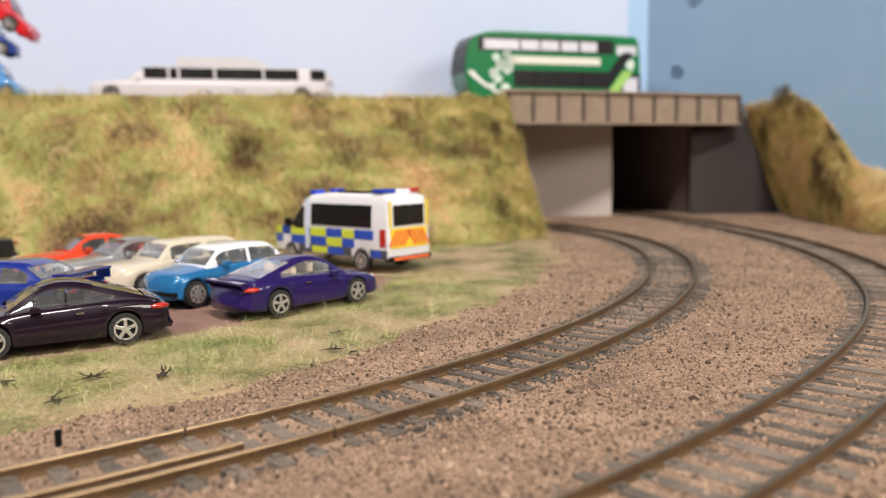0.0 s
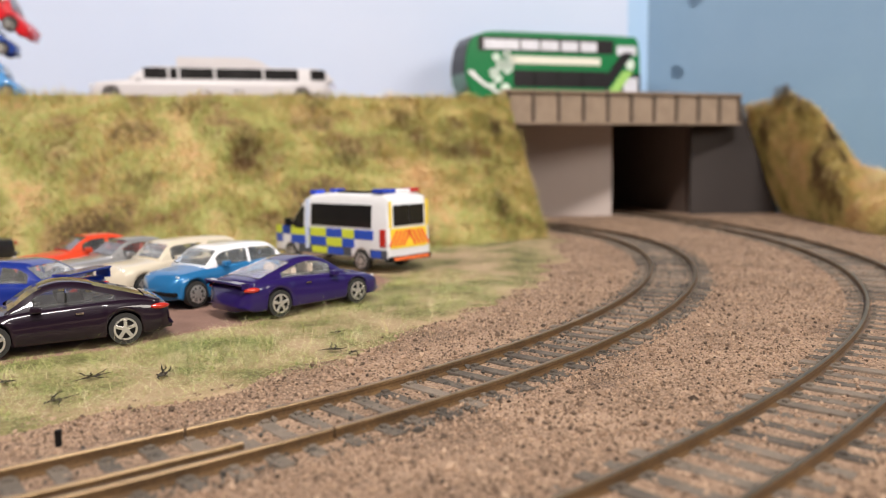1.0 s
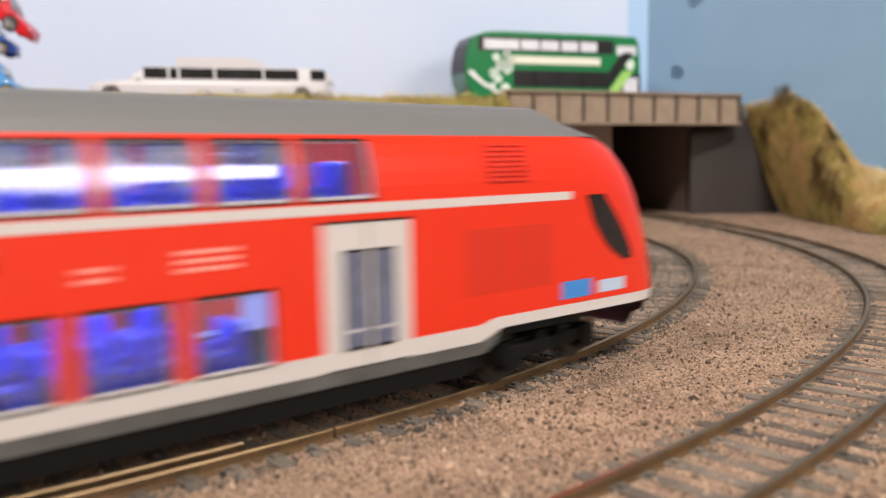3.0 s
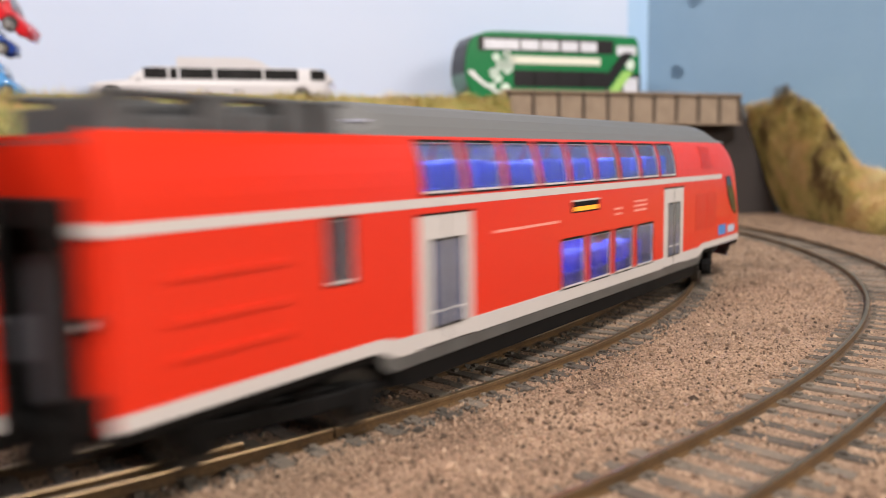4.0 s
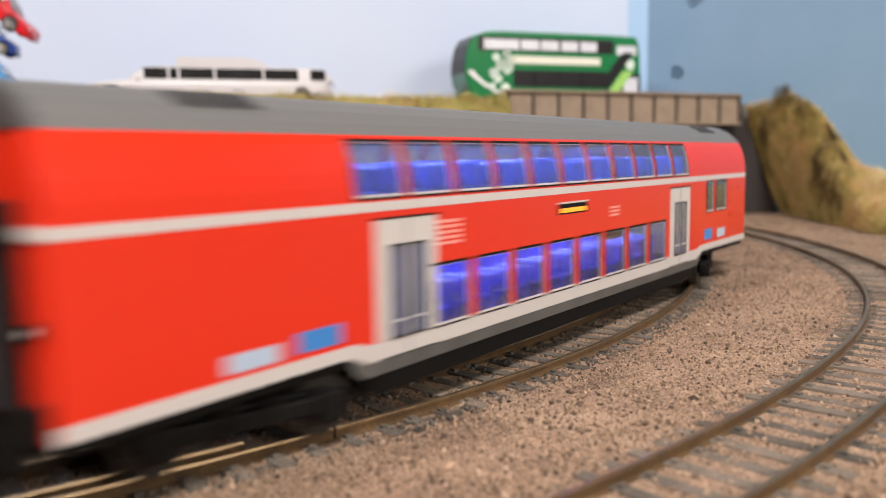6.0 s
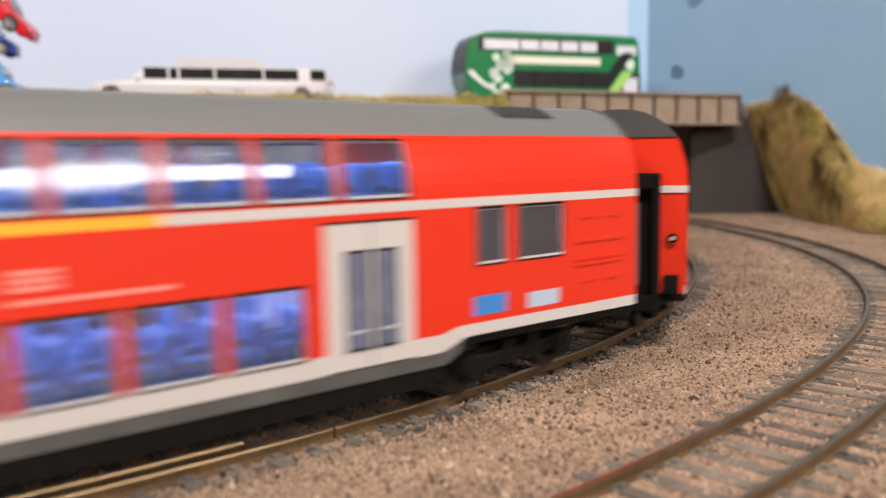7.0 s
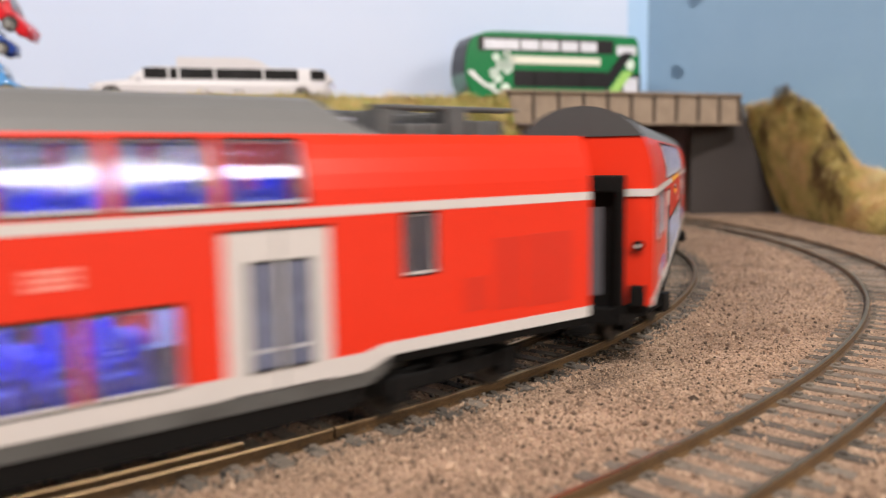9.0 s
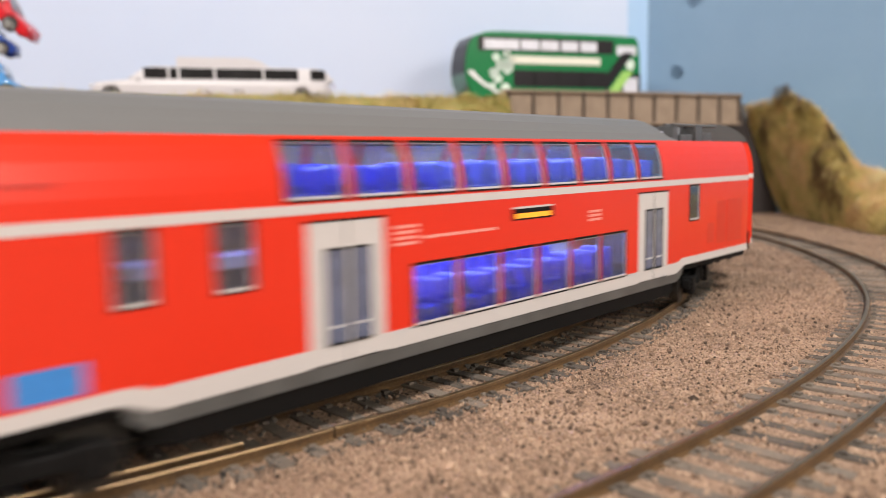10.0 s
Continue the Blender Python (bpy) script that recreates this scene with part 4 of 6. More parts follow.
def paint(name, c, rough=0.36, metal=0.0):
    m = mat(name, c, rough=rough, metal=metal, var=0.06, coat=0.9, scale=500, spec=0.15)
    m.node_tree.nodes["Principled BSDF"].inputs["Coat Roughness"].default_value = 0.03
    return m


def loft(rings, closed=False, caps=True):
    n = len(rings[0])
    vs = [p for r in rings for p in r]
    fs = []
    for i in range(len(rings) - 1):
        for k in range(n if closed else n - 1):
            fs.append((i * n + k, i * n + (k + 1) % n, (i + 1) * n + (k + 1) % n, (i + 1) * n + k))
    if caps:
        fs += [tuple(reversed(range(n))), tuple(range((len(rings) - 1) * n, len(rings) * n))]
    return vs, fs


def wheel_parts(car, x, y, r, k, spokes=5, w=0.20, face=None):
    side = 1 if y > 0 else -1
    tyre = part("tyre", tube_bm(r * k, w * k, Matrix.Translation((x * k, y * k, r * k)) @ Matrix.Rotation(math.pi / 2, 4, "X"), 28), M["tyre"], car)
    bm = tube_bm(r * 0.66 * k, 0.02 * k, Matrix.Translation((x * k, (y + side * (w / 2 + 0.004)) * k, r * k)) @ Matrix.Rotation(math.pi / 2, 4, "X"), 24)
    part("wheel_disc", bm, M["black"], tyre)
    bm = bmesh.new()
    c = Matrix.Translation((x * k, (y + side * (w / 2 + 0.018)) * k, r * k))
    for i in range(spokes):
        box_bm(-0.036 * k, 0.036 * k, -0.014 * k, 0.014 * k, 0.02 * k, r * 0.64 * k, 0.008 * k, bm=bm, m=c @ Matrix.Rotation(2 * math.pi * i / spokes, 4, "Y"))
    tube_bm(0.075 * k, 0.03 * k, c @ Matrix.Rotation(math.pi / 2, 4, "X"), 14, bm)
    n = 28
    ring = []
    for i in range(n + 1):
        a = 2 * math.pi * i / n
        ring.append([((x + q * math.cos(a)) * k, (y + side * (w / 2 + d)) * k, (r + q * math.sin(a)) * k) for q, d in ((r * 0.60, 0.0), (r * 0.60, 0.028), (r * 0.72, 0.028), (r * 0.72, 0.0))])
    vs, fs = loft(ring, True, False)
    o = len(bm.verts)
    nv = [bm.verts.new(v) for v in vs]
    for f in fs:
        bm.faces.new([nv[q] for q in f])
    part("rim", bm, face or M["alloy"], tyre, "silver spoked wheel rim")


def build_car(name, label, body, L, W, wb, fo, r, top, gh, k=1 / 78, roof=None, glass=None, spoiler=None, spokes=5, stripe=None, sill=0.19, tumble=0.42, trim=None, see_through=True, bumpers=True, lamp_z=None, category="car"):
    """A model car. Sizes in metres of the real car, k the scale; x runs forward, the wheels stand on z = 0."""
    car = empty(name)
    tagged(car, label, category, group="parked model cars")
    glass = (glass or M["car_glass_tinted"]) if see_through else M["glass_dark"]
    X = lambda x: L / 2 - x
    wheels = (fo, fo + wb)
    zt = lambda x: float(np.interp(x, [p[0] for p in top], [p[1] for p in top]))

    def half(x):
        e = abs(x - L / 2) / (L / 2)
        return W / 2 * (1 - 0.16 * e ** 7 - 0.03 * e ** 2)

    def arch(x):
        z = sill + 0.10 * max(0.0, 1 - x / 0.25) + 0.12 * max(0.0, 1 - (L - x) / 0.3)
        for xw in wheels:
            d = abs(x - xw)
            ra = r * 1.13
            if d < ra:
                z = max(z, r + math.sqrt(ra * ra - d * d))
        return z

    xs = sorted(set(np.round(np.concatenate([np.linspace(0.0, L, 30)] + [np.linspace(xw - r * 1.13, xw + r * 1.13, 13) for xw in wheels]), 3)))
    rings = []
    for x in xs:
        w, z1, zb = half(x), zt(x), arch(x)
        e = min(x, L - x)
        sq = min(1.0, 0.55 + e / 0.25)
        zsh = z1 - 0.10
        h = [(0.0, 0.2), (w * 0.70, 0.2), (w * 0.70, max(zb, 0.2)), (w * 0.97, zb), (w * 0.995, zb + 0.05), (w, zb + (zsh - zb) * 0.45), (w * 0.985, zb + (zsh - zb) * 0.8), (w * 0.955, zsh + 0.02), (w * 0.89, z1 - 0.025), (w * 0.72, z1), (w * 0.35, z1 + 0.022), (0.0, z1 + 0.028)]
        h = [(y * (sq if i > 3 else 1), z) for i, (y, z) in enumerate(h)]
        ring = [(X(x) * k, y * k, z * k) for y, z in h] + [(X(x) * k, -y * k, z * k) for y, z in h[-2:0:-1]]
        rings.append(ring)
    b = mesh_ob("body", *loft(rings, True), body, car, smooth=True)
    # cabin
    xa, za, xb, xc, zr, xd, zd = gh
    wb_ = W / 2 * 0.88

    def zg(x):
        return sum(zg_line(min(max(x + d, xa), xd)) for d in (-0.16, -0.08, 0.0, 0.08, 0.16)) / 5

    def zg_line(x):
        return float(np.interp(x, [xa, xa + (xb - xa) * 0.5, xb, (xb + xc) / 2, xc, xd], [za, za + (zr - za) * 0.56, zr - 0.03, zr, zr - 0.035, zd]))

    def base(x):
        return za + (zd - za) * (x - xa) / (xd - xa) - 0.06

    gx = np.linspace(xa, xd, 24)
    rings = []
    for x in gx:
        z0, z1 = base(x), zg(x)
        wt = wb_ - tumble * max(z1 - z0, 0)
        h = [(wb_, z0), (wb_ + (wt - wb_) * 0.5, z0 + (z1 - z0) * 0.5), (wt + 0.015, z1 - min(0.10, 0.30 * max(z1 - z0, 0.0))), (wt - 0.06, z1), (wt * 0.5, z1 + 0.02), (0.0, z1 + 0.025)]
        rings.append([(X(x) * k, y * k, z * k) for y, z in h] + [(X(x) * k, -y * k, z * k) for y, z in h[-2::-1]])
    vs, fs = loft(rings, False)
    span = xc - xb
    doors_x = ((xb - (xb - xa) * 0.28, xb + span * 0.48), (xb + span * 0.56, xc + (xd - xc) * 0.42))
    screens_x = (("windscreen", xa + (xb - xa) * 0.08, xa + (xb - xa) * 0.90), ("rear_window", xc + (xd - xc) * 0.14, xc + (xd - xc) * 0.80))
    if see_through:
        def is_open(f):
            i, q = min(f) // 11, min(v % 11 for v in f)
            x = (gx[i] + gx[i + 1]) / 2
            if q in (0, 1, 8, 9):
                return any(a < x < b for a, b in doors_x)
            return q in (3, 4, 5, 6) and any(a < x < b for _, a, b in screens_x)

        fs = [f for f in fs if len(f) > 4 or not is_open(f)]
        tray = max(zt(xb), zt(xc)) + 0.03
        lining = trim or M["trim_dark"]
        part("cabin_tray", box_bm(X(xc + (xd - xc) * 0.55) * k, X(xb - (xb - xa) * 0.5) * k, -wb_ * 0.86 * k, wb_ * 0.86 * k, (tray - 0.04) * k, tray * k), M["trim_dark"], car, "dark interior tray")
        for sx, hh in ((xb + span * 0.40, 0.30), (xc + 0.10, 0.20)):
            for sy in (-0.36, 0.36):
                bm = box_bm((X(sx) - 0.09) * k, (X(sx) + 0.07) * k, (sy - 0.22) * k, (sy + 0.22) * k, tray * k, (tray + hh * 0.7) * k, 0.03 * k)
                seat = part("seat", bm, M["trim_dark"] if lining == M["trim_yellow"] else lining, car)
                part("headrest", box_bm((X(sx) - 0.09) * k, (X(sx) + 0.02) * k, (sy - 0.12) * k, (sy + 0.12) * k, (tray + hh * 0.7) * k, (tray + hh) * k, 0.02 * k), lining, seat)
        part("dashboard", box_bm(X(xb - (xb - xa) * 0.15) * k, X(xb - (xb - xa) * 0.6) * k, -wb_ * 0.8 * k, wb_ * 0.8 * k, (tray - 0.02) * k, (tray + 0.07) * k, 0.02 * k), M["trim_dark"], car)
    mesh_ob("cabin", vs, fs, roof or body, car, smooth=True, label="" if not roof else "pale roof and pillars")
    off = 0.012
    for s in (1, -1):
        for a0, a1 in doors_x:
            grid = []
            for x in np.linspace(a0, a1, 7):
                z0, z1 = base(x) + 0.075, zg(x) - min(0.10, 0.30 * max(zg(x) - base(x), 0.0))
                z1 = max(z1, z0 + 0.01)
                row = []
                for f in np.linspace(0, 1, 4):
                    z = z0 + (z1 - z0) * f
                    row.append((X(x) * k, s * (wb_ - tumble * (z - base(x)) + off) * k, z * k))
                grid.append(row)
            thick_patch("side_window", grid, (0, -s * 0.03 * k, 0), glass, car, "tinted side window").visible_shadow = False
    for nm, a0, a1 in screens_x:
        grid = []
        for x in np.linspace(a0, a1, 6):
            w = (wb_ - tumble * max(zg(x) - base(x), 0)) * 0.90
            grid.append([(X(x) * k, w * f * k, (zg(x) + 0.022 - 0.02 * abs(f)) * k) for f in np.linspace(-1, 1, 7)])
        thick_patch(nm, grid, (0, 0, -0.03 * k), glass, car, "tinted " + nm.replace("_", " ")).visible_shadow = False
    for xw in wheels:
        for s in (1, -1):
            wheel_parts(car, X(xw), s * (W / 2 - 0.115), r, k, spokes)
    for s in (1, -1):
        zh = zt(0.12) - 0.05
        part("headlight", tube_bm(0.09 * k, 0.10 * k, pose(X(0.20) * k, s * W * 0.35 * k, zh * k, 0, 78, 0), 16), M["lamp_white"], car)
        zl = lamp_z or zt(L - 0.10) - 0.14
        bm = bmesh.new()
        bmesh.ops.create_uvsphere(bm, u_segments=14, v_segments=8, radius=1.0)
        size = (0.20, 0.07, 0.065) if lamp_z else (0.05, 0.13, 0.06)
        place = (X(L - 0.27), s * half(L - 0.27) * 0.955, zl) if lamp_z else (X(L - 0.04), s * W * 0.33, zl)
        bmesh.ops.transform(bm, matrix=Matrix.Translation(Vector(place) * k) @ Matrix.Rotation(s * (0.22 if lamp_z else 0.0), 4, "Z") @ Matrix.Diagonal((*(q * k for q in size), 1)), verts=bm.verts)
        part("tail_light", bm, M["lamp_red"], car, smooth=True)
        part("door_mirror", box_bm(X(xa + 0.62) * k, X(xa + 0.42) * k, min(s * W * 0.47, s * (W * 0.47 + 0.16)) * k, max(s * W * 0.47, s * (W * 0.47 + 0.16)) * k, (za + 0.02) * k, (za + 0.14) * k, 0.03 * k), body, car)
        part("door_handle", box_bm(X(fo + wb * 0.68) * k, X(fo + wb * 0.62) * k, min(s * (W / 2 - 0.01), s * (W / 2 + 0.015)) * k, max(s * (W / 2 - 0.01), s * (W / 2 + 0.015)) * k, 0.70 * k, 0.735 * k), M["chrome"], car)
    if bumpers:
        part("front_bumper", box_bm(X(0.14) * k, X(-0.03) * k, -W * 0.40 * k, W * 0.40 * k, 0.30 * k, 0.40 * k, 0.03 * k), M["black"], car)
        part("rear_bumper", box_bm(X(L + 0.03) * k, X(L - 0.14) * k, -W * 0.41 * k, W * 0.41 * k, 0.30 * k, 0.42 * k, 0.03 * k), body, car)
    if spoiler:
        h, dep = spoiler
        bm = box_bm(X(L + 0.02) * k, X(L - dep) * k, -W * 0.44 * k, W * 0.44 * k, (h - 0.05) * k, h * k, 0.015 * k)
        for s in (1, -1):
            box_bm(X(L - 0.02) * k, X(L - dep * 0.9) * k, (s * W * 0.42 - 0.025) * k, (s * W * 0.42 + 0.025) * k, (zt(L - 0.2) - 0.05) * k, h * k, bm=bm)
        part("rear_wing", bm, body, car)
    return car


def park(car, near, far, local_near, local_far):
    """Stand the car so that two points of its plan (metres on the model) come to lie on near and far."""
    a, b = Vector(local_near), Vector(local_far)
    p, q = Vector(near), Vector(far)
    turn = math.atan2((q - p).y, (q - p).x) - math.atan2((b - a).y, (b - a).x)
    c = Matrix.Rotation(turn, 2) @ ((a + b) / 2)
    mid = (p + q) / 2
    car.matrix_basis = pose(mid.x - c.x, mid.y - c.y, STAND, 0, 0, math.degrees(turn))


def stand(car, x, y, turn, z=None, rx=0, ry=0):
    car.matrix_basis = pose(x, y, STAND if z is None else z, rx, ry, turn)


STAND = 0.0004
K = 1 / 78
SPORT = dict(L=4.20, W=1.78, wb=2.35, fo=0.88, r=0.315, bumpers=False, lamp_z=0.70, top=[(0, 0.44), (0.06, 0.56), (0.2, 0.65), (0.5, 0.72), (0.9, 0.77), (1.5, 0.84), (2.6, 0.89), (3.3, 0.90), (3.7, 0.875), (3.95, 0.82), (4.10, 0.73), (4.17, 0.62), (4.20, 0.46)], gh=(1.12, 0.79, 1.85, 2.50, 1.30, 3.92, 0.84), spokes=5)
sport_dark = build_car("sports_car", "very dark purple rear-engined model sports car on the verge", paint("aubergine_paint", (0.010, 0.0035, 0.011)), trim=M["trim_yellow"], **SPORT)
park(sport_dark, (-0.0824, 0.2036), (-0.1081, 0.1890), (-(0.88 + 2.35 - 4.20 / 2) * K, 0.86 * K), ((4.20 / 2 - 0.88) * K, 0.86 * K))
sport_violet = build_car("sports_car", "violet model sports car with low rear spoiler, parked", paint("violet_paint", (0.018, 0.008, 0.085)), trim=M["trim_tan"], glass=M["car_glass"], spoiler=(0.87, 0.20), **SPORT)
park(sport_violet, (-0.0489, 0.2373), (-0.0283, 0.2591), (-(0.88 + 2.35 - 4.20 / 2) * K, -0.86 * K), ((4.20 / 2 - 0.88) * K, -0.86 * K))

HATCH = dict(L=3.63, W=1.69, wb=2.47, fo=0.58, r=0.32, top=[(0, 0.50), (0.05, 0.72), (0.3, 0.84), (1.0, 0.93), (3.3, 0.97), (3.58, 0.92), (3.63, 0.5)], gh=(0.98, 0.93, 1.52, 3.30, 1.42, 3.60, 0.98), tumble=0.28, spokes=8)
small = build_car("hatchback_car", "bright blue small model hatchback with white roof", paint("bright_blue_paint", (0.02, 0.15, 0.36), metal=0.2), roof=paint("white_paint", (0.75, 0.76, 0.80)), glass=M["car_glass"], **HATCH)
ROWT = -125.0
hx, hy = math.cos(math.radians(ROWT)), math.sin(math.radians(ROWT))
nx, ny = -hy, hx  # towards the car's left side
wx, wy = (3.63 / 2 - 0.58) * K, 0.80 * K
cx, cy = -0.0797 - hx * wx - nx * wy, 0.2565 - hy * wx - ny * wy
stand(small, cx, cy, ROWT)
ESTATE = dict(L=4.3, W=1.68, wb=2.5, fo=0.8, r=0.31, top=[(0, 0.52), (0.04, 0.80), (0.4, 0.88), (1.3, 0.94), (4.1, 0.95), (4.25, 0.85), (4.3, 0.5)], gh=(1.30, 0.93, 1.75, 3.85, 1.44, 4.22, 0.95), tumble=0.30, spokes=10)
cream = build_car("estate_car", "cream classic model estate car parked in a row", paint("cream_paint", (0.60, 0.53, 0.42)), glass=M["car_glass"], **ESTATE)
stand(cream, cx - nx * 0.0285 - hx * 0.004, cy - ny * 0.0285 - hy * 0.004, ROWT - 4)
COUPE = dict(L=4.4, W=1.72, wb=2.5, fo=0.85, r=0.31, top=[(0, 0.50), (0.05, 0.74), (0.5, 0.82), (1.4, 0.90), (3.6, 0.93), (4.3, 0.88), (4.4, 0.5)], gh=(1.40, 0.90, 2.05, 3.05, 1.38, 3.80, 0.93), tumble=0.38, spokes=6)
silver = build_car("saloon_car", "silver-grey model coupe parked in a row", paint("silver_paint", (0.36, 0.355, 0.36), metal=0.5, rough=0.3), trim=M["trim_red"], **COUPE)
stand(silver, cx - nx * 0.0575 - hx * 0.004, cy - ny * 0.0575 - hy * 0.004, ROWT - 8)
red_car = build_car("saloon_car", "bright red model saloon at the end of the row", paint("orange_red_paint", (0.62, 0.055, 0.018)), **COUPE)
stand(red_car, cx - nx * 0.087 - hx * 0.006, cy - ny * 0.087 - hy * 0.006, ROWT - 12)
black_car = build_car("saloon_car", "black model saloon at the foot of the bank", paint("black_paint", (0.012, 0.012, 0.013)), **COUPE)
stand(black_car, cx - nx * 0.180 + hx * 0.008, cy - ny * 0.180 + hy * 0.008, ROWT - 14)
RALLY = dict(L=4.41, W=1.77, wb=2.54, fo=0.90, r=0.32, top=[(0, 0.50), (0.06, 0.70), (0.5, 0.82), (1.35, 0.92), (3.6, 0.98), (4.3, 0.98), (4.41, 0.5)], gh=(1.35, 0.92, 2.0, 3.1, 1.42, 3.75, 0.99), tumble=0.36, spokes=5)
rally = build_car("rally_car", "deep blue model rally saloon with a tall rear wing", paint("deep_blue_paint", (0.009, 0.025, 0.20)), glass=M["car_glass"], spoiler=(1.20, 0.42), **RALLY)
stand(rally, -0.1315, 0.2405, 168)


# ---- police van ----
def build_van():
    k = K
    van = empty("police_van")
    tagged(van, "white model police van with blue and yellow chequers", "van", group="parked model cars")
    L, W = 5.9, 1.96
    white = paint("van_white", (0.74, 0.74, 0.76))
    X = lambda x: (L / 2 - x) * k
    prof = [(0.0, 0.45), (0.02, 0.75), (0.12, 0.98), (0.75, 1.18), (1.25, 1.75), (1.75, 2.30), (2.1, 2.46), (3.0, 2.52), (5.6, 2.52), (5.82, 2.44), (5.88, 2.0), (5.9, 0.5)]
    zt = lambda x: float(np.interp(x, [p[0] for p in prof], [p[1] for p in prof]))
    wheels, r = (1.0, 4.65), 0.34
    xs = sorted(set(np.round(np.concatenate([[p[0] for p in prof], np.linspace(0.2, 5.8, 26)] + [np.linspace(w - 0.39, w + 0.39, 11) for w in wheels]), 3)))
    rings = []
    for x in xs:
        e = abs(x - L / 2) / (L / 2)
        w = W / 2 * (1 - 0.13 * max(0, (0.6 - x)) / 0.6 - 0.02 * e ** 6)
        z1, zb = zt(x), 0.42
        for xw in wheels:
            if abs(x - xw) < 0.385:
                zb = max(zb, r + math.sqrt(0.385 ** 2 - (x - xw) ** 2))
        ti = lambda z: w * (1 - 0.10 * max(0.0, (z - 1.2) / 1.3) ** 1.5)
        h = [(0, 0.4), (w * 0.72, 0.4), (w * 0.72, zb), (w * 0.98, zb), (w, zb + 0.06)]
        for f in (0.3, 0.55, 0.8):
            z = zb + (z1 - zb) * f
            h.append((ti(z), z))
        h += [(ti(z1) * 0.985, z1 - 0.12), (ti(z1) * 0.93, z1 - 0.03), (ti(z1) * 0.75, z1), (0, z1 + 0.03)]
        rings.append([(X(x), y * k, z * k) for y, z in h] + [(X(x), -y * k, z * k) for y, z in h[-2:0:-1]])
    mesh_ob("body", *loft(rings, True), white, van, smooth=True)
    blue, yel = mat("chequer_blue", (0.02, 0.07, 0.42), rough=0.35), mat("chequer_yellow", (0.55, 0.62, 0.05), rough=0.35)
    sw = lambda z: W / 2 * (1 - 0.10 * max(0.0, (z - 1.2) / 1.3) ** 1.5)

    def plate(nm, x0, x1, z0, z1, s, m, o=0.012, label=""):
        g = [[(X(x), s * (sw(z) + o) * k * (1 - 0.13 * max(0, (0.6 - x)) / 0.6), z * k) for z in np.linspace(z0, z1, 4)] for x in np.linspace(x0, x1, 3)]
        return thick_patch(nm, g, (0, -s * 0.03 * k, 0), m, van, label)

    for s in (1, -1):
        plate("side_window", 2.15, 5.15, 1.42, 2.16, s, M["glass_dark"], 0.016, "long dark side window")
        g = []
        for x in np.linspace(1.0, 1.78, 6):
            z1 = max(min(2.06, zt(x) - 0.16), 1.30)
            g.append([(X(x), s * (sw(z) * (0.985 if x < 1.3 else 1.0) + 0.016) * k, z * k) for z in np.linspace(1.28, z1, 4)])
        thick_patch("cab_window", g, (0, -s * 0.03 * k, 0), M["glass_dark"], van)
        plate("door_pillar", 1.86, 2.04, 0.6, 2.30, s, mat("pale_blue_pillar", (0.55, 0.62, 0.78), rough=0.4), 0.02)
        xs_ = [0.06, 0.55, 1.05, 1.86, 2.10, 2.95, 3.75, 4.35, 5.25]
        for i, (a, b) in enumerate(zip(xs_[:-1], xs_[1:])):
            for j, (z0, z1) in enumerate(((1.04, 1.34), (0.74, 1.04))):
                if j == 1 and (abs((a + b) / 2 - 0.95) < 0.5 or abs((a + b) / 2 - 4.65) < 0.6):
                    continue
                plate("chequer", a + 0.005, b - 0.005, z0, z1, s, yel if (i + j) % 2 == 0 else blue)
        for a, b, m in ((2.2, 3.0, yel), (3.0, 3.8, blue), (5.15, 5.6, blue)):
            plate("chequer", a, b, 0.48, 0.70, s, m)
        plate("tail_lamp", 5.55, 5.80, 0.85, 1.40, s, M["lamp_red"], 0.02)
        part("door_mirror", box_bm(X(1.15), X(0.95), min(s * 0.98, s * 1.18) * k, max(s * 0.98, s * 1.18) * k, 1.35 * k, 1.62 * k, 0.03 * k), M["black"], van)
        for xw in wheels:
            wheel_parts(van, (L / 2 - xw), s * (W / 2 - 0.12), r, k, 6, 0.22)
        part("roof_beacon", box_bm(X(2.1), X(1.8), (s * 0.45 - 0.22) * k, (s * 0.45 + 0.22) * k, 2.44 * k, 2.60 * k, 0.03 * k), mat("beacon_blue", (0.02, 0.06, 0.55), rough=0.15), van)
    g = [[(X(x) + 0.004 * k, f * 0.66 * k * (1 - 0.08 * (zt(x) - 1.2)), (zt(x) + 0.035 - 0.03 * abs(f)) * k) for f in np.linspace(-1, 1, 7)] for x in np.linspace(0.82, 1.70, 6)]
    thick_patch("windscreen", g, (0, 0, -0.04 * k), M["glass_dark"], van)
    lower = mat("van_lower_grey", (0.06, 0.065, 0.08), rough=0.5)
    for s in (1, -1):
        for a, b in ((1.45, 4.2), (5.08, 5.85)):
            plate("sill_panel", a, b, 0.44, 0.73, s, lower, 0.006)
    # back doors: hazard chevrons, windows, lights
    xr = X(L) - 0.012 * k
    yel2, org = mat("hazard_yellow", (0.85, 0.62, 0.04), rough=0.4), mat("hazard_orange", (0.80, 0.16, 0.04), rough=0.4)
    part("hazard_panel", box_bm(xr - 0.01 * k, xr + 0.02 * k, -0.84 * k, 0.84 * k, 0.78 * k, 1.42 * k), yel2, van)
